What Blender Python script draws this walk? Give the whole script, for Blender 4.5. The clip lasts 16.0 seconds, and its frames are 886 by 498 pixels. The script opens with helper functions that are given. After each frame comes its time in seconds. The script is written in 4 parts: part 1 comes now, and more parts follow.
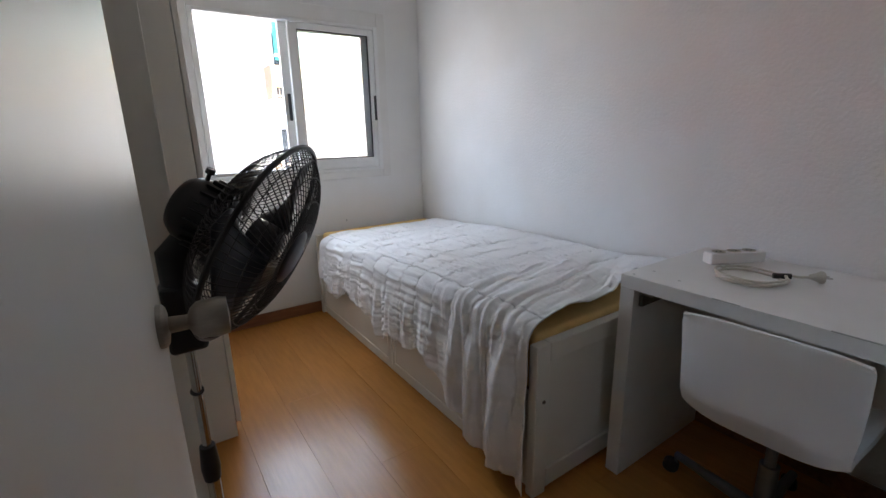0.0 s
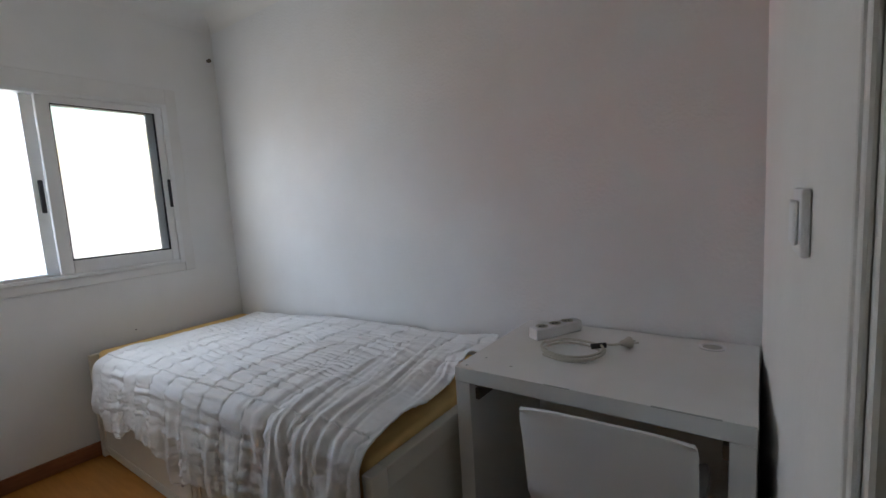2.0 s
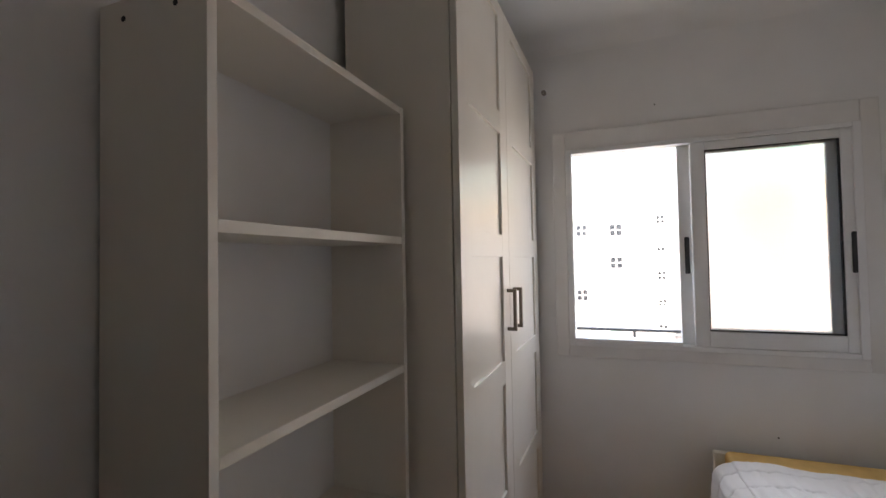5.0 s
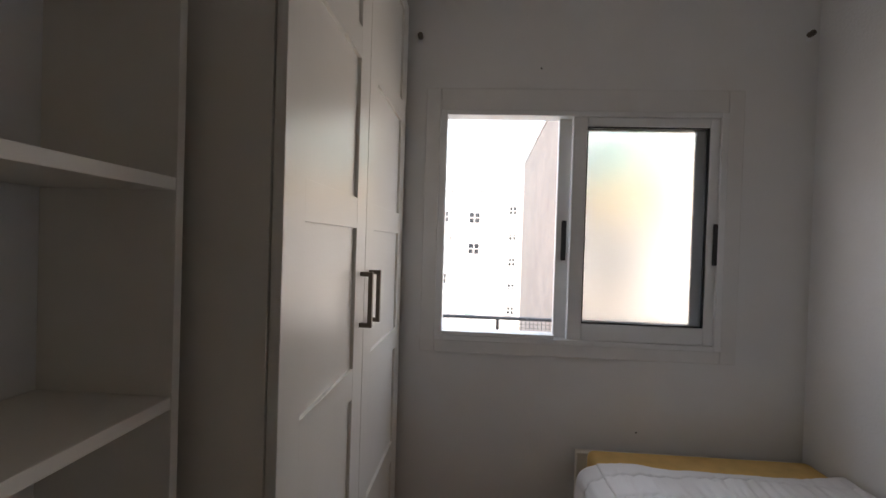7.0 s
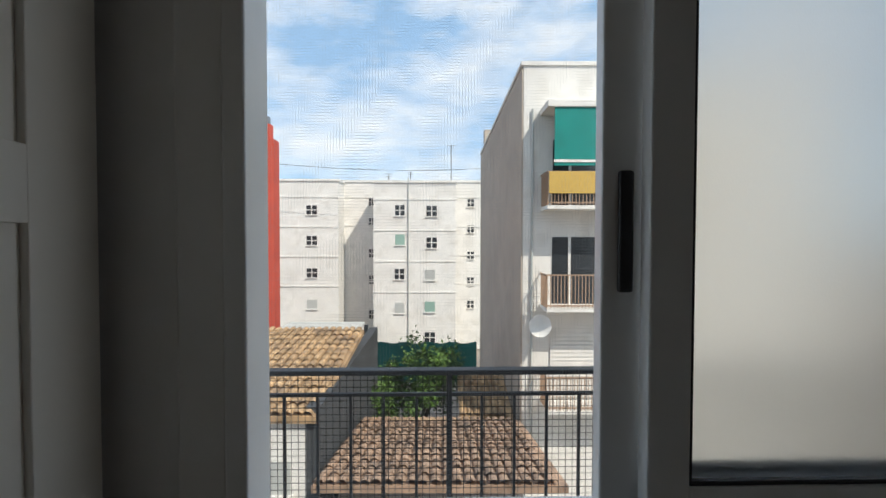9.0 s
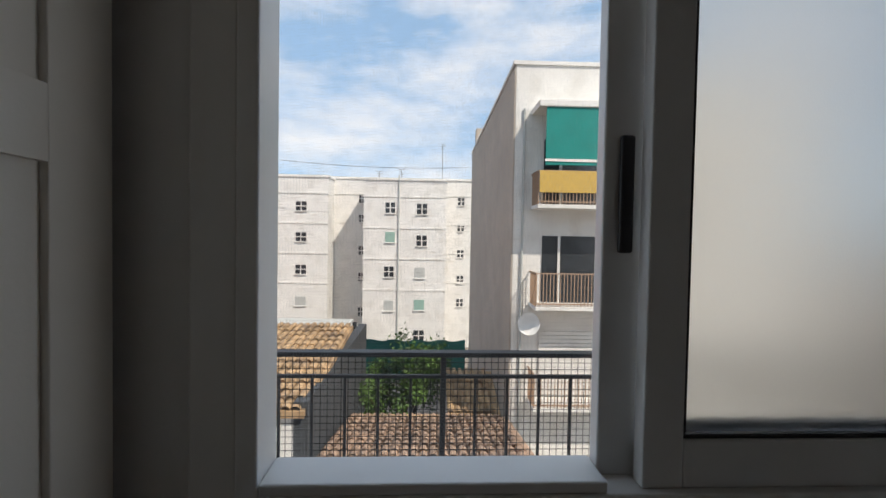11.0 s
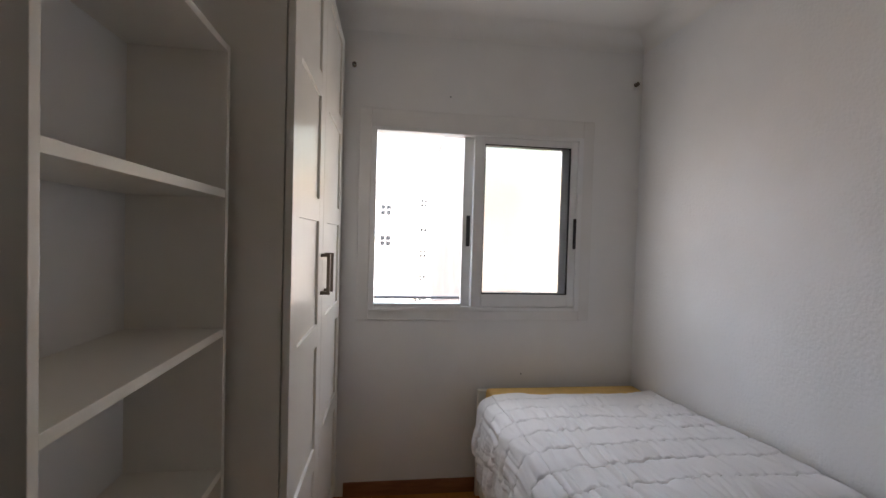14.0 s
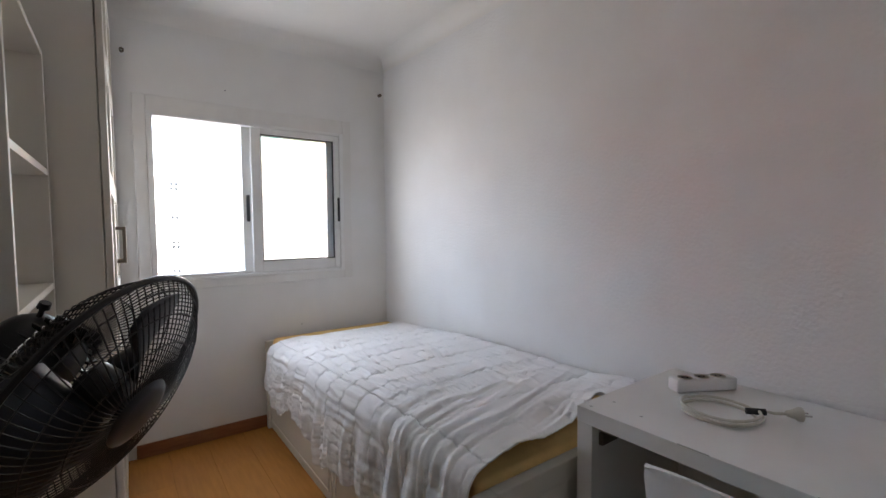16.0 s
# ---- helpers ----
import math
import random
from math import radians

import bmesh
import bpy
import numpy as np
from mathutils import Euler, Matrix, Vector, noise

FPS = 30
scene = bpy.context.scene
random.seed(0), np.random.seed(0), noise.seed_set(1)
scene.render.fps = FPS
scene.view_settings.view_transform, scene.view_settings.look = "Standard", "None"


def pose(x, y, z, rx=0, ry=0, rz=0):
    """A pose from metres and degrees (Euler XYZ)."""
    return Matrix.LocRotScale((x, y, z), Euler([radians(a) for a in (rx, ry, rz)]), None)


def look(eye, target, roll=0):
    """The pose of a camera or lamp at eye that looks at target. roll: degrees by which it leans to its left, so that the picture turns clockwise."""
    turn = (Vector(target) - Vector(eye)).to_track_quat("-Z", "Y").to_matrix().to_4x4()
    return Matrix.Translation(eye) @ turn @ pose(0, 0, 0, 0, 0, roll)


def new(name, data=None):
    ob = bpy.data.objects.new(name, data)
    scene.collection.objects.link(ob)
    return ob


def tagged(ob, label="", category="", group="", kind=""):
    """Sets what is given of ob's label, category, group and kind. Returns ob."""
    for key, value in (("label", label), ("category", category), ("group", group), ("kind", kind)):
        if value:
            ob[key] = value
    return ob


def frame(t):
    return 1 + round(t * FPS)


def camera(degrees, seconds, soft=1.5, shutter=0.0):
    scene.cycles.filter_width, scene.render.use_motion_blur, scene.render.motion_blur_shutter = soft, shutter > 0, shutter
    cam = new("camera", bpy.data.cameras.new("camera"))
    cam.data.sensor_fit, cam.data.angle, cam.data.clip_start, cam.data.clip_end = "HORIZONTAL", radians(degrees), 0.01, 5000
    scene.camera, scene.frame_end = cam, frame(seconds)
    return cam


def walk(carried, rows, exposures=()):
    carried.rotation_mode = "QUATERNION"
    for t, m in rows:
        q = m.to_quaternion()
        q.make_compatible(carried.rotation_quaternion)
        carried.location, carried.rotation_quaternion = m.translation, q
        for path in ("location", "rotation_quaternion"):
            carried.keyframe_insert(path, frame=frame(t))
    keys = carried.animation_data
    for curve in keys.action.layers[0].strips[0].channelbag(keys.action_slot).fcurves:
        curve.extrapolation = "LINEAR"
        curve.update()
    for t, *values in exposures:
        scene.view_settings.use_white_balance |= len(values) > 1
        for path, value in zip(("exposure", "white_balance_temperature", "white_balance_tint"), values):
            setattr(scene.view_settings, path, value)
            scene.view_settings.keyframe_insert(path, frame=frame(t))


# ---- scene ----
cam = camera(89.6, 16.0)
PATH = [
    (0, (-1.057, -2.938, 1.208), (0.028, -1.336, 0.699), -1.2),
    (0.5, (-0.99, -2.896, 1.255), (0.477, -1.562, 0.995), -3.5),
    (1, (-0.934, -2.889, 1.258), (0.671, -1.73, 0.977), -4.0),
    (1.5, (-0.936, -2.888, 1.262), (0.679, -1.737, 1.003), -3.8),
    (2, (-0.854, -2.858, 1.252), (0.761, -1.699, 1.023), -3.5),
    (2.5, (-0.763, -2.762, 1.267), (0.585, -1.288, 1.151), -1.5),
    (3, (-0.734, -2.658, 1.276), (0.094, -0.839, 1.193), -1.1),
    (3.5, (-0.688, -2.426, 1.349), (-0.445, -0.442, 1.388), -2.5),
    (4, (-0.556, -2.307, 1.353), (-1.139, -0.395, 1.409), -1.9),
    (4.2, (-0.483, -2.272, 1.371), (-1.209, -0.41, 1.431), -1.1),
    (6.3, (-0.482, -2.107, 1.338), (-1.1, -0.205, 1.359), 0.1),
    (6.5, (-0.512, -2.003, 1.314), (-0.986, -0.06, 1.332), 1.0),
    (7, (-0.553, -1.814, 1.348), (-0.684, 0.181, 1.323), 1.8),
    (7.5, (-0.513, -1.497, 1.354), (-0.532, 0.503, 1.343), 1.6),
    (8, (-0.473, -1.189, 1.355), (-0.505, 0.81, 1.309), 0.8),
    (8.5, (-0.492, -0.854, 1.382), (-0.422, 1.144, 1.319), 0.6),
    (9, (-0.444, -0.566, 1.366), (-0.392, 1.432, 1.317), 0.1),
    (9.2, (-0.42, -0.48, 1.365), (-0.395, 1.519, 1.316), 0.1),
    (11.3, (-0.495, -0.643, 1.309), (-0.376, 1.351, 1.252), 0.9),
    (11.5, (-0.536, -0.768, 1.314), (-0.400, 1.226, 1.242), 0.6),
    (12, (-0.544, -1.107, 1.311), (-0.435, 0.887, 1.205), 0.7),
    (12.5, (-0.532, -1.439, 1.311), (-0.355, 0.551, 1.235), 0.7),
    (13, (-0.582, -1.764, 1.305), (-0.376, 0.225, 1.242), -0.3),
    (13.5, (-0.602, -2.083, 1.308), (-0.639, -0.084, 1.245), 0.9),
    (14, (-0.626, -2.29, 1.334), (-0.36, -0.309, 1.285), 1.6),
    (14.5, (-0.705, -2.455, 1.31), (0.014, -0.59, 1.25), 0.4),
    (15, (-0.739, -2.674, 1.3), (-0.011, -0.811, 1.299), 2.1),
    (15.5, (-0.824, -2.786, 1.295), (0.198, -1.069, 1.216), -0.4),
    (16, (-0.843, -2.901, 1.265), (0.335, -1.288, 1.157), -0.4),
]
# seconds, stops, kelvin, tint
EXPOSURES = [
    (0, 3.8, 6450, 12), (0.5, 3.65, 6500, 11), (1, 3.4, 6500, 10), (2, 3.38, 6500, 10), (2.5, 3.2, 6600, 11), (3, 3.3, 6900, 14), (3.5, 3.6, 7300, 16), (4.2, 3.3, 7200, 17),
    (6.3, 2.95, 7200, 17), (6.5, 2.9, 7200, 17), (7, 2.45, 7200, 17), (7.5, 1.95, 6950, 15), (8, 1.35, 6650, 12), (8.5, 0.85, 6850, 10), (9, 0.57, 6800, 8),
    (11.3, 0.48, 7000, 12), (12, 0.95, 6700, 7), (12.5, 1.45, 6750, 8), (13, 2.15, 6900, 13), (13.5, 2.7, 7000, 15), (14, 3.05, 7150, 17), (14.5, 3.15, 7000, 16), (15, 3.6, 6950, 17), (15.5, 3.9, 6800, 16), (16, 3.8, 6650, 14)]
walk(cam, [(t, look(eye, target, roll)) for t, eye, target, roll in PATH], EXPOSURES)

# ---- world, sun and exposure ----
world = bpy.data.worlds.new("world")
scene.world = world
world.use_nodes = True
wn, wl = world.node_tree.nodes, world.node_tree.links
wbg = wn["Background"]
wsky = wn.new("ShaderNodeTexSky")
wsky.sky_type, wsky.sun_disc = "NISHITA", False
SUN_EL, SUN_AZ = radians(48), radians(140)
wsky.sun_elevation, wsky.sun_rotation = SUN_EL, SUN_AZ
wco = wn.new("ShaderNodeTexCoord")
wmap = wn.new("ShaderNodeMapping")
wmap.inputs["Scale"].default_value = (2.2, 2.2, 7.0)
wl.new(wco.outputs["Generated"], wmap.inputs["Vector"])
wno = wn.new("ShaderNodeTexNoise")
wno.inputs["Scale"].default_value, wno.inputs["Detail"].default_value, wno.inputs["Roughness"].default_value = 1.6, 7, 0.6
wl.new(wmap.outputs[0], wno.inputs["Vector"])
wra = wn.new("ShaderNodeValToRGB")
wra.color_ramp.elements[0].position, wra.color_ramp.elements[1].position = 0.40, 0.74
wra.color_ramp.elements[0].color = (0.05, 0.05, 0.05, 1)
wl.new(wno.outputs["Fac"], wra.inputs[0])
wmx = wn.new("ShaderNodeMix")
wmx.data_type = "RGBA"
wl.new(wra.outputs[0], wmx.inputs[0])
whz = wn.new("ShaderNodeMix")
whz.data_type = "RGBA"
whz.inputs[0].default_value = 0.6
wl.new(wsky.outputs[0], whz.inputs[6])
whz.inputs[7].default_value = (3.1, 5.6, 8.9, 1)
wl.new(whz.outputs[2], wmx.inputs[6])
wmx.inputs[7].default_value = (8.3, 8.5, 8.8, 1)
wl.new(wmx.outputs[2], wbg.inputs[0])
wbg.inputs[1].default_value = 0.107

sun_data = bpy.data.lights.new("sun", "SUN")
sun_data.energy, sun_data.angle, sun_data.color = 3.3, radians(0.5), (1.0, 0.95, 0.87)
sun = new("sun", sun_data)
sun_from = Vector((math.sin(SUN_AZ) * math.cos(SUN_EL), math.cos(SUN_AZ) * math.cos(SUN_EL), math.sin(SUN_EL)))
sun.matrix_world = look(sun_from * 60, (0, 0, 0))

# daylight in the window's opening
day_data = bpy.data.lights.new("window_daylight", "AREA")
day_data.shape, day_data.size, day_data.size_y = "RECTANGLE", 1.08, 0.86
day_data.energy, day_data.color = 0.36, (1.0, 0.98, 0.95)
day = new("window_daylight", day_data)
day.matrix_world = look((-0.138, -0.0245, 1.42), (-0.138, -1.0, 1.42))

# ---- materials ----
def mat(name, color, rough=0.5, metal=0.0, var=0.06, scale=6.0, bump=0.0, bump_scale=60.0, spec=0.5, vary=0.0, stretch=(1, 1, 1), dirt=None, detail=6, depth=0.004):
    m = bpy.data.materials.new(name)
    m.use_nodes = True
    n, l = m.node_tree.nodes, m.node_tree.links
    b = n["Principled BSDF"]
    b.inputs["Roughness"].default_value, b.inputs["Metallic"].default_value = rough, metal
    b.inputs["Specular IOR Level"].default_value = spec
    co = n.new("ShaderNodeTexCoord")
    mp = n.new("ShaderNodeMapping")
    mp.inputs["Scale"].default_value = stretch
    l.new(co.outputs["Object"], mp.inputs["Vector"])
    no = n.new("ShaderNodeTexNoise")
    no.inputs["Scale"].default_value, no.inputs["Detail"].default_value = scale, detail
    l.new(mp.outputs[0], no.inputs["Vector"])
    ra = n.new("ShaderNodeValToRGB")
    lo = tuple(c * (1 - var) for c in color)
    hi = tuple(min(1, c * (1 + var)) for c in color)
    ra.color_ramp.elements[0].position, ra.color_ramp.elements[1].position = 0.32, 0.68
    ra.color_ramp.elements[0].color, ra.color_ramp.elements[1].color = (*lo, 1), (*hi, 1)
    l.new(no.outputs["Fac"], ra.inputs[0])
    out = ra.outputs[0]
    if dirt:
        d2 = n.new("ShaderNodeTexNoise")
        d2.inputs["Scale"].default_value, d2.inputs["Detail"].default_value = 1.3, 8
        l.new(co.outputs["Object"], d2.inputs["Vector"])
        r2 = n.new("ShaderNodeValToRGB")
        r2.color_ramp.elements[0].position, r2.color_ramp.elements[1].position = 0.52, 0.78
        l.new(d2.outputs["Fac"], r2.inputs[0])
        mx = n.new("ShaderNodeMix")
        mx.data_type = "RGBA"
        l.new(r2.outputs[0], mx.inputs[0])
        l.new(out, mx.inputs[6])
        mx.inputs[7].default_value = (*dirt, 1)
        out = mx.outputs[2]
    if vary:
        oi = n.new("ShaderNodeObjectInfo")
        hs = n.new("ShaderNodeHueSaturation")
        mr = n.new("ShaderNodeMapRange")
        mr.inputs[3].default_value, mr.inputs[4].default_value = 1 - vary, 1 + vary
        l.new(oi.outputs["Random"], mr.inputs[0])
        l.new(mr.outputs[0], hs.inputs["Value"])
        l.new(out, hs.inputs["Color"])
        out = hs.outputs[0]
    l.new(out, b.inputs["Base Color"])
    if bump:
        n2 = n.new("ShaderNodeTexNoise")
        n2.inputs["Scale"].default_value, n2.inputs["Detail"].default_value = bump_scale, 4
        l.new(mp.outputs[0], n2.inputs["Vector"])
        bu = n.new("ShaderNodeBump")
        bu.inputs["Strength"].default_value, bu.inputs["Distance"].default_value = min(1, bump * 10), depth
        l.new(n2.outputs["Fac"], bu.inputs["Height"])
        l.new(bu.outputs[0], b.inputs["Normal"])
    return m


WALL = mat("white_wall_paint", (0.81, 0.805, 0.79), 0.75, var=0.03, scale=3, bump=0.02, bump_scale=45, dirt=(0.76, 0.75, 0.73))
STUCCO = mat("rough_stucco_paint", (0.82, 0.825, 0.835), 0.62, var=0.03, scale=3, bump=0.1, bump_scale=80, depth=0.0025, dirt=(0.78, 0.77, 0.76))
CEIL = mat("ceiling_paint", (0.83, 0.82, 0.80), 0.8, var=0.03, scale=2, bump=0.02, bump_scale=40)
TRIM = mat("white_gloss_trim", (0.78, 0.77, 0.75), 0.4, var=0.03, scale=9, bump=0.015, bump_scale=30, dirt=(0.7, 0.68, 0.64))
ALU = mat("white_aluminium", (0.8, 0.8, 0.79), 0.35, var=0.02, scale=12)
LACQ = mat("white_lacquer", (0.80, 0.765, 0.70), 0.30, var=0.02, scale=5, bump=0.006, bump_scale=150)
MELA = mat("white_melamine", (0.80, 0.755, 0.68), 0.45, var=0.025, scale=4)
BACKP = mat("hardboard_white", (0.79, 0.775, 0.75), 0.6, var=0.03, scale=4)
DESKM = mat("white_desk_foil", (0.81, 0.81, 0.80), 0.4, var=0.03, scale=7, dirt=(0.7, 0.69, 0.66))
BEDM = mat("cream_bed_paint", (0.77, 0.74, 0.67), 0.42, var=0.025, scale=6, dirt=(0.7, 0.66, 0.58))
FLOORM = mat("orange_laminate", (0.50, 0.215, 0.048), 0.24, var=0.07, scale=9, stretch=(6, 0.7, 1), vary=0.05, bump=0.008, bump_scale=20)
BASEM = mat("red_wood_skirting", (0.26, 0.105, 0.045), 0.4, var=0.2, scale=14, stretch=(0.5, 4, 4))
FOAM = mat("yellow_mattress_fabric", (0.78, 0.52, 0.20), 0.85, var=0.06, scale=18, bump=0.02, bump_scale=300)
SLATM = mat("brown_slat_wood", (0.20, 0.09, 0.04), 0.6, var=0.2, scale=10)
CLOTH = mat("white_cotton", (0.86, 0.87, 0.89), 0.9, var=0.02, scale=8, bump=0.02, bump_scale=260)
# stitching greyer than the cotton, with the seam's shadow in its colour
SEAMSHADE = mat("shaded_seam_thread", (0.62, 0.61, 0.60), 0.9, var=0.12, scale=60)
BLACKP = mat("black_plastic", (0.012, 0.012, 0.014), 0.32, var=0.15, scale=20)
GREYP = mat("smoky_blade_plastic", (0.016, 0.019, 0.027), 0.36, var=0.15, scale=10)
WIREM = mat("black_wire", (0.012, 0.012, 0.013), 0.4, var=0.1)
CHROME = mat("chrome", (0.62, 0.6, 0.57), 0.18, metal=1.0, var=0.05, scale=30)
STEEL = mat("brushed_steel", (0.34, 0.31, 0.28), 0.36, metal=1.0, var=0.08, scale=40, stretch=(1, 1, 6))
GUNM = mat("dark_nickel", (0.20, 0.17, 0.14), 0.36, metal=1.0, var=0.08, scale=40)
WPLAST = mat("white_plastic", (0.82, 0.83, 0.85), 0.36, var=0.02, scale=4)
CABLE = mat("white_cable", (0.58, 0.55, 0.49), 0.5, var=0.03)
GREYM = mat("grey_metal", (0.22, 0.23, 0.24), 0.4, metal=0.7, var=0.1, scale=12)
RUBBER = mat("dark_rubber", (0.02, 0.02, 0.022), 0.6, var=0.15, scale=20)
LATCH = mat("dark_latch", (0.03, 0.03, 0.034), 0.4, var=0.1)
DOORM = mat("door_gloss_paint", (0.74, 0.725, 0.69), 0.44, var=0.03, scale=3, bump=0.012, bump_scale=14)
HALLM = mat("hall_plaster", (0.55, 0.5, 0.45), 0.8, var=0.05, scale=4, bump=0.02)
HALLF = mat("hall_tiles", (0.30, 0.19, 0.12), 0.4, var=0.12, scale=5)
BROWNJ = mat("worn_jamb_paint", (0.36, 0.31, 0.25), 0.5, var=0.1, scale=8, dirt=(0.22, 0.15, 0.1))
NETM = mat("mosquito_net", (0.30, 0.31, 0.32), 0.6, var=0.05)
RAILM = mat("black_railing", (0.02, 0.02, 0.022), 0.45, var=0.2, scale=15)
RENDERW = mat("white_facade", (0.74, 0.72, 0.68), 0.85, var=0.06, scale=0.7, bump=0.02, bump_scale=8, dirt=(0.62, 0.59, 0.54))
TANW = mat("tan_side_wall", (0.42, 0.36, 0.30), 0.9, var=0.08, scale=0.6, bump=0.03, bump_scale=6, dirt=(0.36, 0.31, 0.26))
REDW = mat("red_facade", (0.50, 0.075, 0.045), 0.85, var=0.1, scale=0.8)
TILEM = mat("clay_roof_tile", (0.50, 0.33, 0.18), 0.85, var=0.4, scale=2.2, dirt=(0.2, 0.14, 0.1), vary=0.25)
DKTILE = mat("weathered_roof_tile", (0.36, 0.24, 0.165), 0.9, var=0.4, scale=2.0, dirt=(0.19, 0.14, 0.11), vary=0.25)
# side wall turned from the sun: its shade is put into this colour
SHADEWALL = mat("shaded_side_wall", (0.055, 0.06, 0.065), 0.9, var=0.2, scale=1)
GROUNDM = mat("courtyard_earth", (0.22, 0.19, 0.16), 0.95, var=0.25, scale=0.4)
GREENN = mat("green_shade_net", (0.02, 0.13, 0.11), 0.9, var=0.25, scale=0.7)
AWNM = mat("teal_awning", (0.0, 0.22, 0.19), 0.8, var=0.08, scale=2)
BAMBOO = mat("cane_screen", (0.55, 0.36, 0.09), 0.8, var=0.25, scale=14, stretch=(6, 6, 0.4))
BALCM = mat("tan_balcony_bars", (0.36, 0.24, 0.16), 0.6, var=0.1)
DARKGL = mat("dark_window_glass", (0.03, 0.035, 0.04), 0.12, var=0.2, scale=0.8)
SHUT = mat("grey_blind", (0.45, 0.46, 0.44), 0.7, var=0.05)
SHUTG = mat("green_blind", (0.26, 0.40, 0.34), 0.7, var=0.06)
LEAFM = mat("foliage", (0.06, 0.12, 0.02), 0.7, var=0.55, scale=1.5)
BARK = mat("bark", (0.10, 0.07, 0.05), 0.9, var=0.3, scale=6)


def frosted(name):
    m = bpy.data.materials.new(name)
    m.use_nodes = True
    n, l = m.node_tree.nodes, m.node_tree.links
    b = n["Principled BSDF"]
    b.inputs["Base Color"].default_value = (0.75, 0.75, 0.74, 1)
    b.inputs["Roughness"].default_value = 0.36
    b.inputs["Transmission Weight"].default_value = 1.0
    b.inputs["IOR"].default_value = 1.2
    no = n.new("ShaderNodeTexNoise")
    no.inputs["Scale"].default_value = 180
    bu = n.new("ShaderNodeBump")
    bu.inputs["Strength"].default_value, bu.inputs["Distance"].default_value = 0.15, 0.001
    l.new(no.outputs["Fac"], bu.inputs["Height"])
    l.new(bu.outputs[0], b.inputs["Normal"])
    return m


FROST = frosted("frosted_glass")


# ---- mesh helpers ----
def add_box(bm, x0, y0, z0, x1, y1, z1, bevel=0.0, seg=2):
    g = bmesh.ops.create_cube(bm, size=1)
    vs = g["verts"]
    for v in vs:
        v.co = Vector((x0 if v.co.x < 0 else x1, y0 if v.co.y < 0 else y1, z0 if v.co.z < 0 else z1))
    if bevel:
        es = list({e for v in vs for e in v.link_edges})
        bmesh.ops.bevel(bm, geom=es, offset=bevel, segments=seg, affect="EDGES", profile=0.5)
    return bm


def box(x0, y0, z0, x1, y1, z1, bevel=0.0, seg=2):
    return add_box(bmesh.new(), x0, y0, z0, x1, y1, z1, bevel, seg)


def add_tube(bm, pts, r, sides=8, closed=False):
    """Sweep a circle along points; r a number or a list."""
    pts = [Vector(p) for p in pts]
    n = len(pts)
    rings = []
    up = None
    for i, p in enumerate(pts):
        a = pts[(i - 1) % n] if (closed or i) else pts[0]
        c = pts[(i + 1) % n] if (closed or i < n - 1) else pts[-1]
        d = (c - a).normalized()
        if up is None:
            up = d.orthogonal().normalized()
        up = (up - d * up.dot(d)).normalized()
        s = d.cross(up)
        rr = r[i] if isinstance(r, (list, tuple)) else r
        rings.append([bm.verts.new(p + (up * math.cos(k * math.tau / sides) + s * math.sin(k * math.tau / sides)) * rr) for k in range(sides)])
    for i in range(n if closed else n - 1):
        A, B = rings[i], rings[(i + 1) % n]
        for k in range(sides):
            bm.faces.new((A[k], A[(k + 1) % sides], B[(k + 1) % sides], B[k]))
    if not closed:
        bm.faces.new(rings[0][::-1])
        bm.faces.new(rings[-1])
    return bm


def tube(pts, r, sides=8, closed=False):
    return add_tube(bmesh.new(), pts, r, sides, closed)


def add_lathe(bm, prof, seg=32, m=None):
    """Turn a profile of (radius, height) round z."""
    m = m or Matrix()
    rings = []
    for r, z in prof:
        rings.append([bm.verts.new(m @ Vector((max(r, 1e-5) * math.cos(k * math.tau / seg), max(r, 1e-5) * math.sin(k * math.tau / seg), z))) for k in range(seg)])
    for A, B in zip(rings, rings[1:]):
        for k in range(seg):
            bm.faces.new((A[k], A[(k + 1) % seg], B[(k + 1) % seg], B[k]))
    return bm


def lathe(prof, seg=32, m=None):
    return add_lathe(bmesh.new(), prof, seg, m)


def part(name, bm, material, parent=None, label="", smooth=False):
    """One mesh object from a bmesh, under its thing or part."""
    bmesh.ops.recalc_face_normals(bm, faces=bm.faces[:])
    me = bpy.data.meshes.new(name)
    bm.to_mesh(me)
    bm.free()
    if smooth:
        for p in me.polygons:
            p.use_smooth = True
        me.set_sharp_from_angle(angle=radians(40))
    me.materials.append(material)
    ob = new(name, me)
    if parent:
        ob.parent = parent
    if label:
        ob["label"] = label
    return ob


def thing(name, label, category, m=None, group="", kind=""):
    ob = new(name)
    ob.empty_display_size = 0.05
    if m is not None:
        ob.matrix_world = m
    return tagged(ob, label, category, group, kind)


def struct(name, bm, material, label, category, smooth=False):
    return tagged(part(name, bm, material, smooth=smooth), label, category, kind="structure")


# ---- the room shell ----
XL, XR, YN, YF, ZC = -1.235, 0.752, -2.93, 0.0, 2.45
T = 0.13
W0, W1, WZ0, WZ1 = -0.70, 0.425, 0.955, 1.89     # hole of the window
D0, D1, DZ = -1.145, -0.50, 2.03                   # hole of the door

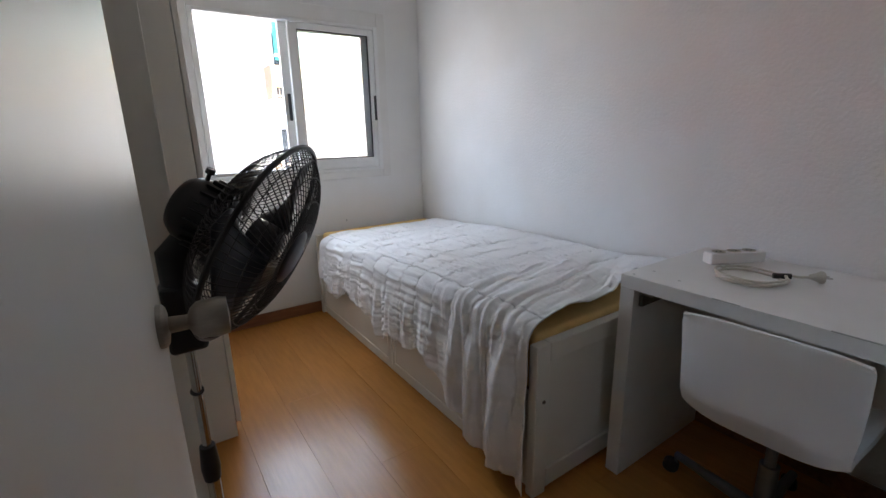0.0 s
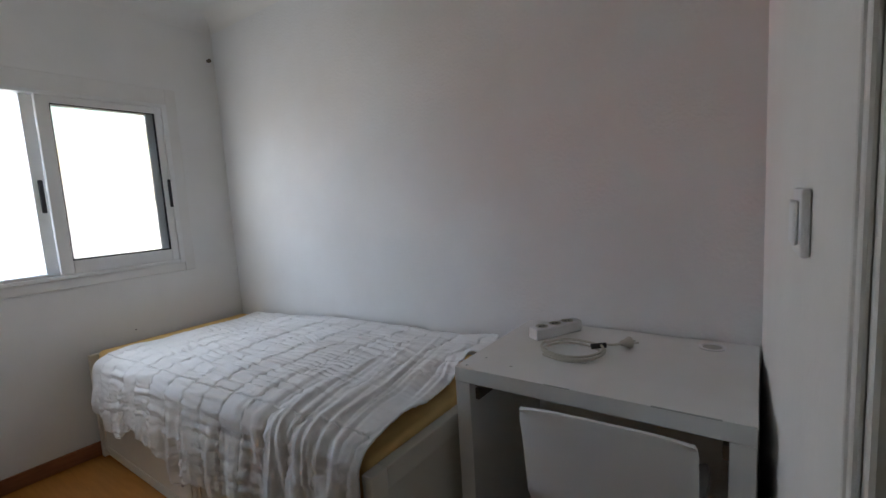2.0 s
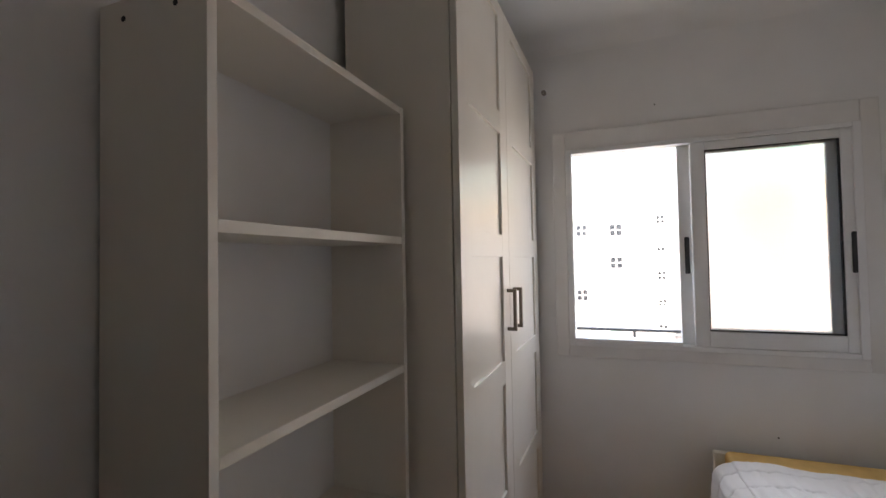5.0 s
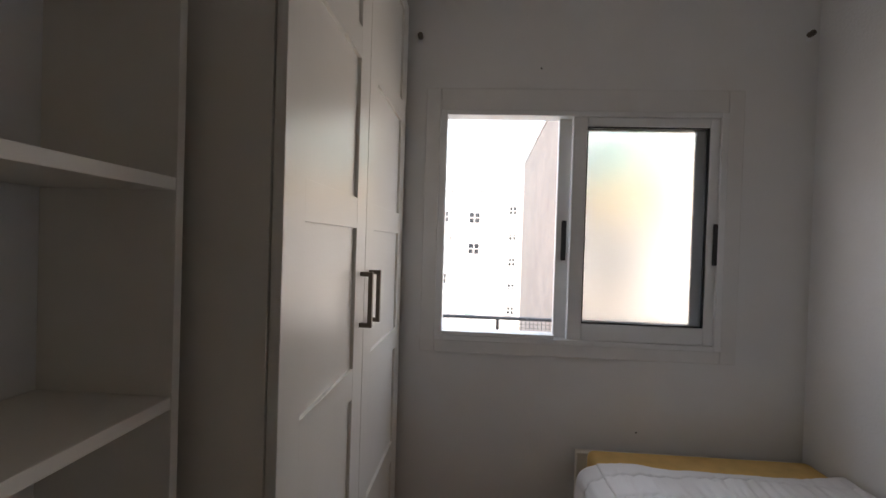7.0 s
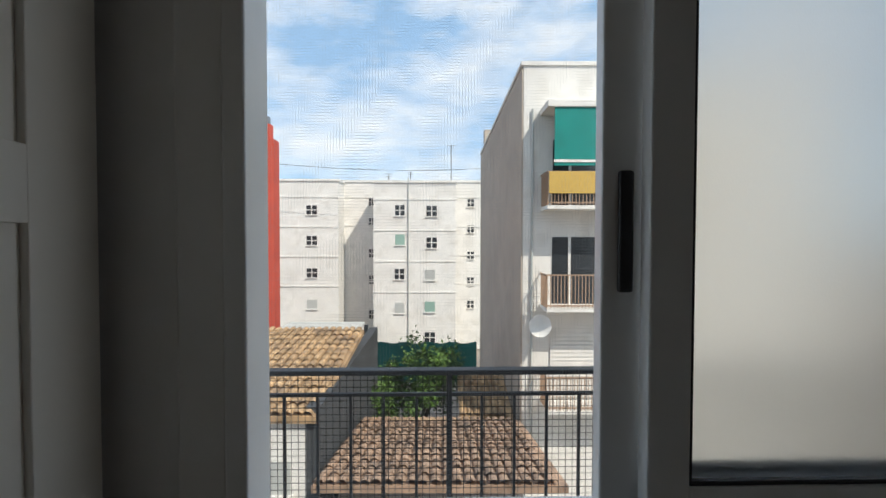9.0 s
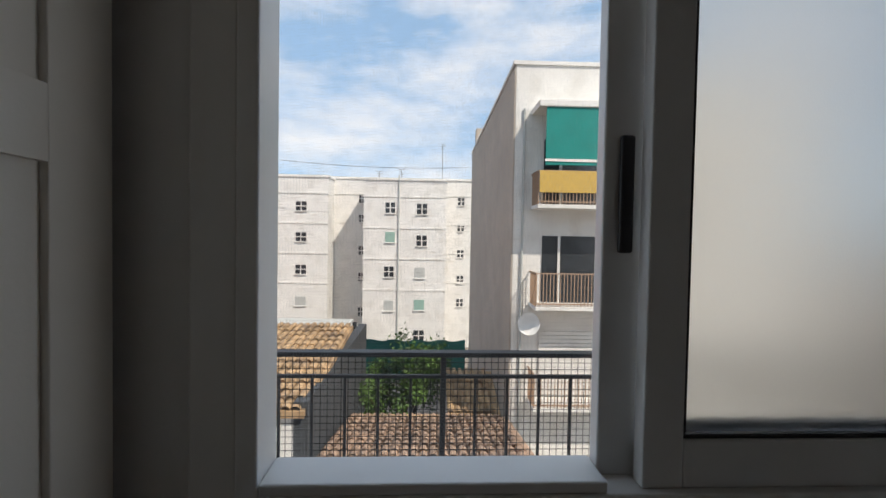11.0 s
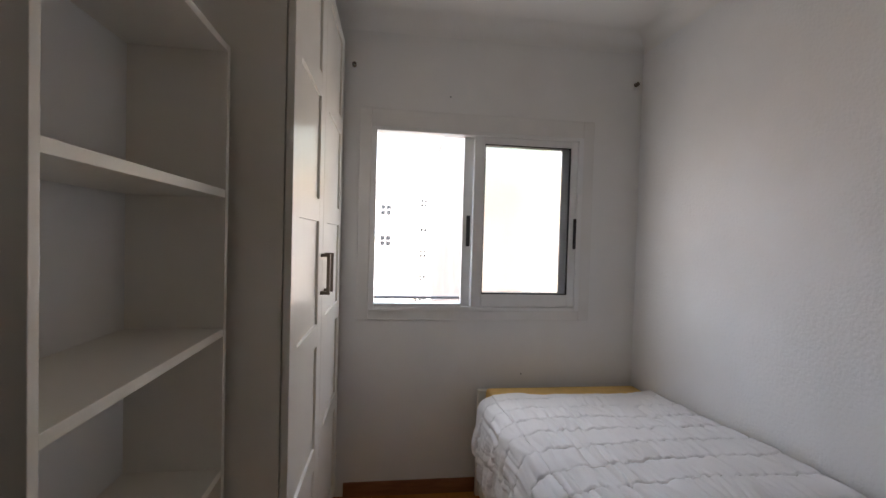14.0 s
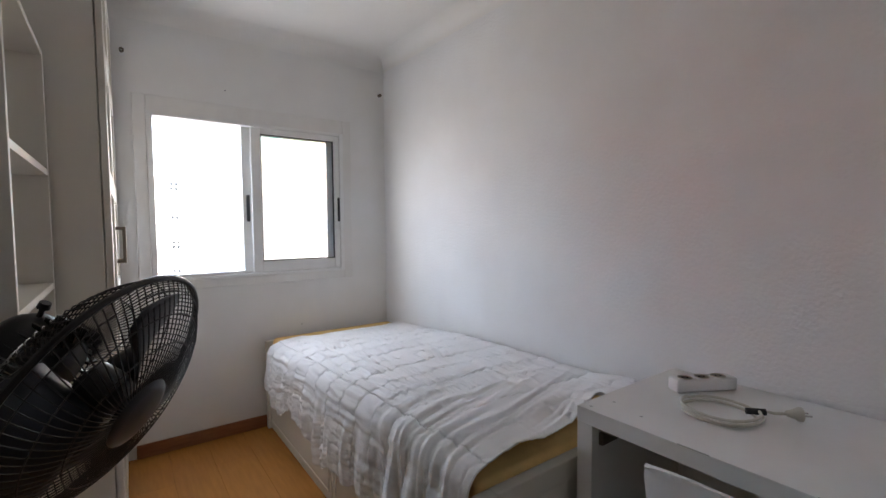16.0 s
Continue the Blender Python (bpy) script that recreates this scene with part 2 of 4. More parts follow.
bm = bmesh.new()
for a in ((XL - T, YF, -0.1, W0, YF + 0.115, ZC + 0.1), (W1, YF, -0.1, XR + T, YF + 0.115, ZC + 0.1), (W0, YF, -0.1, W1, YF + 0.115, WZ0), (W0, YF, WZ1, W1, YF + 0.115, ZC + 0.1)):
    add_box(bm, *a)
struct("wall_north", bm, WALL, "white painted plaster wall around a sliding window", "wall")
struct("wall_east", box(XR, YN - T, -0.1, XR + T, YF, ZC + 0.1), STUCCO, "white rough stucco wall beside the bed", "wall")
struct("wall_west", box(XL - T, YN - T, -0.1, XL, YF, ZC + 0.1), WALL, "plain white painted wall behind the bookcase", "wall")
bm = bmesh.new()
for a in ((XL, YN - T, -0.1, D0, YN, ZC + 0.1), (D1, YN - T, -0.1, XR, YN, ZC + 0.1), (D0, YN - T, DZ, D1, YN, ZC + 0.1)):
    add_box(bm, *a)
for v in bm.verts:                                # this wall runs slightly out of square
    if abs(v.co.y - YN) < 1e-4 and abs(v.co.x - XR) < 1e-4:
        v.co.y = YN + 0.062
struct("wall_south", bm, WALL, "white painted wall with the doorway", "wall")
struct("ceiling", box(XL, YN, ZC, XR, YF, ZC + 0.1), CEIL, "white plastered ceiling with coved edges", "ceiling")


def cove(name, a, b, inward, r=0.09):
    bm = bmesh.new()
    rows = []
    for p in (Vector(a), Vector(b)):
        ring = [bm.verts.new(p)]
        for k in range(9):
            t = k / 8 * math.pi / 2
            ring.append(bm.verts.new(p + Vector(inward) * (r - r * math.sin(t)) + Vector((0, 0, -(r - r * math.cos(t))))))
        rows.append(ring)
    A, B = rows
    for k in range(len(A)):
        bm.faces.new((A[k], A[(k + 1) % len(A)], B[(k + 1) % len(A)], B[k]))
    bm.faces.new(A)
    bm.faces.new(B[::-1])
    struct(name, bm, CEIL, "rounded plaster cove between wall and ceiling", "cove", smooth=True)


cove("trim_cove_1", (XL, YF - 0.001, ZC - 0.001), (XR, YF - 0.001, ZC - 0.001), (0, -1, 0))
cove("trim_cove_2", (XR - 0.001, YN, ZC - 0.002), (XR - 0.001, YF, ZC - 0.002), (-1, 0, 0))

# hallway behind the door
bm = bmesh.new()
for a in ((-2.2, -4.3, -0.1, 1.6, -4.2, 2.55), (-2.3, -4.3, -0.1, -2.2, YN - T, 2.55), (1.6, -4.3, -0.1, 1.7, YN - T, 2.55), (-2.2, YN - T - 0.02, -0.1, XL - T, YN - T, 2.55), (XR + T, YN - T - 0.02, -0.1, 1.6, YN - T, 2.55)):
    add_box(bm, *a)
struct("wall_hall", bm, HALLM, "dim plastered hallway wall", "wall")
struct("floor_hall", box(-2.2, -4.2, -0.1, 1.6, YN - T, -0.004), HALLF, "brown hallway floor", "floor")
struct("ceiling_hall", box(-2.2, -4.2, 2.45, 1.6, YN - T, 2.55), CEIL, "plain hallway ceiling", "ceiling")

# skirting
base = thing("baseboard", "reddish brown wooden skirting board along the walls", "baseboard", kind="structure")
part("board", box(-0.80, -0.014, 0.0, XR, -0.0005, 0.075, 0.004), BASEM, base)
part("board", box(XL + 0.0005, YN, 0.0, XL + 0.014, -1.80, 0.075, 0.004), BASEM, base)
part("board", box(0, 0.0005, 0.0, 1.165, 0.014, 0.075, 0.004), BASEM, base).matrix_basis = pose(D1 + 0.08, YN + 0.004, 0, 0, 0, 2.83)
part("board", box(XR - 0.014, YN + 0.015, 0.0, XR - 0.0005, -2.10, 0.075, 0.004), BASEM, base)

# ---- window ----
win = thing("window_1", "white aluminium sliding window, one half open behind a mosquito net", "window", kind="structure")
bm = bmesh.new()
for a in ((-0.757, -0.014, 0.908, W0 + 0.004, -0.0005, 1.975), (W1 - 0.004, -0.014, 0.908, 0.482, -0.0005, 1.975), (W0 + 0.004, -0.014, 1.886, W1 - 0.004, -0.0005, 1.975), (W0 + 0.004, -0.014, 0.908, W1 - 0.004, -0.0005, 0.960)):
    add_box(bm, *a, 0.004)
part("casing", bm, TRIM, win, "painted flat casing with hairline cracks")
bm = bmesh.new()
fy0, fy1 = -0.022, 0.056
for a in ((W0 + 0.004, fy0, 0.96, W0 + 0.032, fy1, 1.886), (W1 - 0.032, fy0, 0.96, W1 - 0.004, fy1, 1.886), (W0 + 0.032, fy0, 1.866, W1 - 0.032, fy1, 1.886), (W0 + 0.032, fy0, 0.96, W1 - 0.032, fy1, 0.980)):
    add_box(bm, *a, 0.003)
part("window_frame", bm, ALU, win)
part("track", box(W0 + 0.0325, -0.020, 0.9805, -0.218, 0.054, 0.996, 0.003), ALU, win)


def sash(name, x0, x1, y, glass, latch_x):
    z0, z1, d = 0.98, 1.866, 0.028
    bm = bmesh.new()
    for a in ((x0, y, z0, x0 + 0.056, y + d, z1), (x1 - 0.056, y, z0, x1, y + d, z1), (x0 + 0.056, y, z0, x1 - 0.056, y + d, z0 + 0.066), (x0 + 0.056, y, z1 - 0.036, x1 - 0.056, y + d, z1)):
        add_box(bm, *a, 0.003)
    s = part(name, bm, ALU, win)
    p = part("pane", box(x0 + 0.058, y + 0.012, z0 + 0.068, x1 - 0.058, y + 0.017, z1 - 0.038), glass, s, "frosted pane")
    p.visible_shadow = False
    bm = bmesh.new()
    gx0, gx1, gz0, gz1, gy = x0 + 0.0565, x1 - 0.0565, z0 + 0.0665, z1 - 0.0365, y + 0.004
    for a in ((gx0, gy, gz0, gx0 + 0.004, gy + 0.02, gz1), (gx1 - 0.007, gy, gz0, gx1, gy + 0.02, gz1), (gx0, gy, gz0, gx1, gy + 0.02, gz0 + 0.006), (gx0, gy, gz1 - 0.005, gx1, gy + 0.02, gz1)):
        add_box(bm, *a)
    part("gasket", bm, RUBBER, s)
    part("latch", box(latch_x - 0.010, y - 0.010, 1.294, latch_x + 0.010, y + 0.001, 1.456, 0.004), LATCH, s, "dark pull latch")
    return s


sash("sash", -0.168, 0.413, -0.010, FROST, 0.389)
sash("sash", -0.216, 0.390, 0.026, FROST, -0.186)
nx0, nx1, ny = W0 + 0.006, -0.172, 0.0575
bm = bmesh.new()
for a in ((nx0, ny, 0.962, nx0 + 0.010, ny + 0.012, 1.884), (nx1 - 0.010, ny, 0.962, nx1, ny + 0.012, 1.884), (nx0 + 0.010, ny, 0.962, nx1 - 0.010, ny + 0.012, 0.972), (nx0 + 0.010, ny, 1.874, nx1 - 0.010, ny + 0.012, 1.884)):
    add_box(bm, *a, 0.002)
net = part("screen_frame", bm, ALU, win)
verts, faces = [], []
pitch, half = 0.0021, 0.00012
k = 0
x = nx0 + 0.010
while x < nx1 - 0.010:
    b0 = len(verts)
    verts += [(x - half, ny + 0.008, 0.972), (x + half, ny + 0.008, 0.972), (x + half, ny + 0.008, 1.874), (x - half, ny + 0.008, 1.874)]
    faces.append((b0, b0 + 1, b0 + 2, b0 + 3))
    x += pitch
z = 0.972
while z < 1.874:
    b0 = len(verts)
    verts += [(nx0 + 0.010, ny + 0.0085, z - half), (nx1 - 0.010, ny + 0.0085, z - half), (nx1 - 0.010, ny + 0.0085, z + half), (nx0 + 0.010, ny + 0.0085, z + half)]
    faces.append((b0, b0 + 1, b0 + 2, b0 + 3))
    z += pitch
me = bpy.data.meshes.new("net")
me.from_pydata(verts, [], faces)
me.materials.append(NETM)
nob = new("net", me)
nob.parent = net
nob.visible_shadow = False
tagged(nob, "fine grey mosquito mesh", kind="stuff")
part("window_sill", box(W0 + 0.002, 0.072, 0.930, W1 - 0.002, 0.135, 0.954, 0.004), TRIM, win)

# ---- doorway and door ----
jamb = thing("trim_door_frame", "white painted door frame with worn brown reveal", "door frame", kind="structure")
bm = bmesh.new()
add_box(bm, D1, YN + 0.0005, 0.0, D1 + 0.075, YN + 0.016, 2.10, 0.004)
add_box(bm, D1 + 0.012, YN + 0.016, 0.0, D1 + 0.028, YN + 0.022, 2.10, 0.003)
add_box(bm, D1 + 0.045, YN + 0.016, 0.0, D1 + 0.060, YN + 0.022, 2.10, 0.003)
part("architrave", bm, TRIM, jamb)
part("architrave", box(D0 - 0.075, YN + 0.0005, 0.0, D0, YN + 0.018, 2.10, 0.005), TRIM, jamb)
part("architrave", box(D0 + 0.0005, YN + 0.0005, DZ, D1 - 0.0005, YN + 0.018, 2.10, 0.005), TRIM, jamb)
part("reveal", box(D1 - 0.014, YN - T, 0.0, D1 - 0.0005, YN + 0.002, DZ - 0.015, 0.002), BROWNJ, jamb, "worn brown painted reveal")
part("reveal", box(D0 + 0.0005, YN - T, 0.0, D0 + 0.014, YN + 0.002, DZ - 0.015, 0.002), BROWNJ, jamb)
part("reveal", box(D0 + 0.0005, YN - T, DZ - 0.0145, D1 - 0.0005, YN + 0.002, DZ - 0.0005, 0.002), BROWNJ, jamb)
part("stop", box(D1 - 0.028, YN - 0.075, 0.0, D1 - 0.0145, YN - 0.045, DZ - 0.016, 0.002), BROWNJ, jamb)
part("strike_plate", box(D1 - 0.016, YN - 0.035, 0.93, D1 - 0.0142, YN - 0.010, 1.06, 0.0005), STEEL, jamb, "steel strike plate")

DOOR_TURN = 84.0
door = thing("door_1", "white glossy painted room door standing open, steel knob", "door", pose(D0 + 0.016, YN + 0.020, 0.006, 0, 0, DOOR_TURN), kind="structure")
part("leaf", box(0.0, 0.0, 0.0, 0.682, 0.036, 2.005, 0.003), DOORM, door)
knob = part("knob", lathe([(0.0, 0.0), (0.029, 0.0), (0.029, 0.006), (0.024, 0.010), (0.011, 0.012), (0.010, 0.034), (0.018, 0.038), (0.025, 0.046), (0.027, 0.070), (0.025, 0.082), (0.0, 0.084)], 28, pose(0.625, 0.0, 0.965, 90)), STEEL, door, "brushed steel knob", True)
part("knob", lathe([(0.0, 0.0), (0.029, 0.0), (0.029, 0.006), (0.011, 0.012), (0.010, 0.034), (0.025, 0.046), (0.027, 0.070), (0.0, 0.076)], 28, pose(0.625, 0.036, 0.965, -90)), STEEL, door, "", True)

# light switch by the door
sw = thing("light_switch", "white plastic light switch on the wall by the door", "light switch", pose(-0.08, YN + 0.0215, 1.19, 0, 0, 2.83))
part("plate", box(-0.042, 0.0, -0.045, 0.042, 0.011, 0.045, 0.004), WPLAST, sw)
part("rocker", box(-0.026, 0.011, -0.03, 0.026, 0.017, 0.03, 0.003), WPLAST, sw)


# ---- wardrobe ----
def wardrobe():
    ang = 1.0
    m = pose(-0.836, -0.028, 0, 0, 0, 90 - ang)          # local x along the front towards the window wall is 0, going back negative
    w = thing("wardrobe", "white two-door wardrobe with framed panel doors", "wardrobe", m)
    L, H, SEAM = 1.095, 2.29, 0.575
    # local: x from -L to 0 along the front, y into the body
    dep = 0.345
    part("side_panel", box(-L, 0.022, 0.0, -L + 0.018, dep, H, 0.001), MELA, w)
    part("side_panel", box(-0.018, 0.022, 0.0, 0.0, dep, H, 0.001), MELA, w)
    part("top", box(-L + 0.0185, 0.022, H - 0.018, -0.0185, dep, H), MELA, w)
    part("bottom", box(-L + 0.0185, 0.022, 0.06, -0.0185, dep, 0.078), MELA, w)
    part("plinth", box(-L + 0.0185, 0.04, 0.0, -0.0185, 0.056, 0.0595), MELA, w)
    part("back_panel", box(-L + 0.0185, dep - 0.008, 0.0785, -0.0185, dep, H - 0.0185), BACKP, w)
    for i in (0, 1):
        x0 = (-L, -SEAM)[i] + 0.0015
        x1 = (-SEAM, 0.0)[i] - 0.0015
        st = 0.09
        z0, z1 = 0.065, H - 0.004
        d = part("door", box(x0, 0.0, z0, x0 + st, 0.019, z1, 0.0015), LACQ, w, "white framed panel door")
        part("stile", box(x1 - st, 0.0, z0, x1, 0.019, z1, 0.0015), LACQ, d)
        rails = ((z0, 0.125), (0.505, 0.580), (0.942, 1.020), (1.380, 1.457), (1.812, 1.890), (2.235, z1))
        for a, b in rails:
            part("rail", box(x0 + st - 0.0005, 0.0004, a, x1 - st + 0.0005, 0.019, b, 0.0008), LACQ, d)
        for (_, a), (b, _) in zip(rails, rails[1:]):
            part("panel", box(x0 + st - 0.001, 0.009, a - 0.001, x1 - st + 0.001, 0.017, b + 0.001), LACQ, d)
        hx = x1 - 0.040 if i == 0 else x0 + 0.050
        hb = bmesh.new()
        add_box(hb, hx - 0.006, -0.034, 1.118, hx + 0.006, -0.022, 1.266, 0.0015)
        add_box(hb, hx - 0.006, -0.024, 1.118, hx + 0.006, 0.001, 1.130, 0.0015)
        add_box(hb, hx - 0.006, -0.024, 1.254, hx + 0.006, 0.001, 1.266, 0.0015)
        part("handle", hb, GUNM, d, "square dark nickel bow handle")
    return w


wardrobe()


# ---- bookcase ----
def bookcase():
    b = thing("bookcase", "empty white open bookcase with four shelves", "bookcase", pose(-0.998, -1.765, 0))
    w, dep, h = 0.61, 0.225, 1.775
    part("side_panel", box(-dep, 0.0, 0.0, 0.0, 0.017, h, 0.001), MELA, b)
    part("side_panel", box(-dep, w - 0.017, 0.0, 0.0, w, h, 0.001), MELA, b)
    part("back_panel", box(-dep, 0.017, 0.03, -dep + 0.006, w - 0.017, h - 0.017), BACKP, b, "thin white hardboard back")
    part("top", box(-dep + 0.006, 0.0175, h - 0.018, -0.001, w - 0.0175, h - 0.001, 0.001), MELA, b)
    for z in (0.045, 0.42, 0.745, 1.085, 1.415):
        part("shelf", box(-dep + 0.0065, 0.0175, z, -0.001, w - 0.0175, z + 0.019, 0.001), MELA, b)
    part("plinth", box(-0.03, 0.0175, 0.0, -0.015, w - 0.0175, 0.044), MELA, b)
    for x in (-0.06, -0.17):
        part("screw_cap", lathe([(0.0, 0.0), (0.0045, 0.0), (0.0045, 0.001), (0.0, 0.0015)], 10, pose(x, 0.0, h - 0.03, 90)), RUBBER, b, "dark screw hole")
    return b


bookcase()


for nx, nz in ((0.12, 0.62), (-0.30, 2.06)):
    nl = thing("nail", "tiny dark nail stuck in the white plaster", "nail", pose(nx, -0.0002, nz), group="nails in the wall")
    part("head", lathe([(0.0, 0.0), (0.0035, 0.0), (0.003, 0.002), (0.0, 0.0025)], 10, pose(0, 0, 0, 90)), RUBBER, nl)

# ---- curtain rod brackets ----
def bracket(x, z, label):
    c = thing("curtain_bracket", label, "bracket", pose(x, -0.0005, z), group="curtain brackets")
    part("plate", box(-0.010, -0.004, -0.022, 0.010, 0.0, 0.022, 0.0015), WPLAST, c)
    part("cup", lathe([(0.006, 0.0), (0.011, 0.0), (0.011, 0.022), (0.006, 0.022), (0.006, 0.0)], 14, pose(0, -0.003, 0.002, 90)), GUNM, c, "dark metal cup", True)


bracket(0.712, 2.19, "small dark curtain rod bracket on the window wall")
bracket(-0.789, 2.18, "small dark curtain rod bracket on the window wall")


# ---- bed ----
BX0, BX1, BY0, BY1 = -0.112, 0.735, -2.07, -0.022


def bed():
    b = thing("daybed", "cream painted daybed with drawers and panelled ends", "bed")
    part("headboard", box(BX0 - 0.01, BY1 - 0.034, 0.0, BX1, BY1, 0.552, 0.004), BEDM, b, "cream end panel against the wall")
    foot = part("footboard", box(BX0 + 0.046, BY0 + 0.009, 0.0905, BX1 - 0.06, BY0 + 0.028, 0.4945), BEDM, b, "cream framed end panel")
    part("stile", box(BX0 - 0.014, BY0, 0.0, BX0 + 0.046, BY0 + 0.036, 0.56, 0.004), BEDM, foot)
    part("stile", box(BX1 - 0.06, BY0, 0.0, BX1, BY0 + 0.036, 0.56, 0.004), BEDM, foot)
    part("rail", box(BX0 + 0.0465, BY0, 0.495, BX1 - 0.0605, BY0 + 0.036, 0.56, 0.003), BEDM, foot)
    part("rail", box(BX0 + 0.0465, BY0, 0.02, BX1 - 0.0605, BY0 + 0.036, 0.09, 0.003), BEDM, foot)
    part("bolt", lathe([(0.0, 0.0), (0.007, 0.0), (0.006, 0.003), (0.0, 0.003)], 14, pose(BX0 + 0.022, BY0 - 0.0002, 0.36, 90)), GUNM, foot, "dark bolt head")
    part("side_rail", box(BX0, BY0 + 0.036, 0.285, BX0 + 0.022, BY1 - 0.034, 0.372, 0.003), BEDM, b)
    part("kick_board", box(BX0 + 0.012, BY0 + 0.036, 0.0, BX0 + 0.026, BY1 - 0.034, 0.03), BEDM, b)
    L = (BY1 - 0.034) - (BY0 + 0.036)
    for i in range(2):
        y0 = BY0 + 0.036 + i * L / 2 + 0.004
        y1 = y0 + L / 2 - 0.008
        d = part("drawer", box(BX0 + 0.002, y0, 0.032, BX0 + 0.02, y1, 0.280, 0.003), BEDM, b)
        f = bmesh.new()
        for a in ((y0 + 0.03, 0.058, y1 - 0.03, 0.066), (y0 + 0.03, 0.246, y1 - 0.03, 0.254), (y0 + 0.03, 0.066, y0 + 0.038, 0.246), (y1 - 0.038, 0.066, y1 - 0.03, 0.246)):
            add_box(f, BX0 - 0.002, a[0], a[1], BX0 + 0.003, a[2], a[3], 0.001)
        part("moulding", f, BEDM, d)
    for i in range(14):
        y = BY0 + 0.10 + i * 0.14
        part("slat", box(BX0 + 0.024, y, 0.345, BX1 - 0.02, y + 0.07, 0.365, 0.002), SLATM, b)


bed()

mt = thing("mattress", "yellow foam mattress lying on the daybed", "mattress")
part("foam", box(BX0 + 0.024, BY0 + 0.044, 0.367, BX1 - 0.004, BY1 - 0.036, 0.572, 0.025, 4), FOAM, mt, smooth=True)
bmp = tube([(BX0 + 0.035, BY0 + 0.044, 0.545), (BX1 - 0.02, BY0 + 0.044, 0.545)], 0.005, 8)
part("piping", bmp, FOAM, mt, "", True)


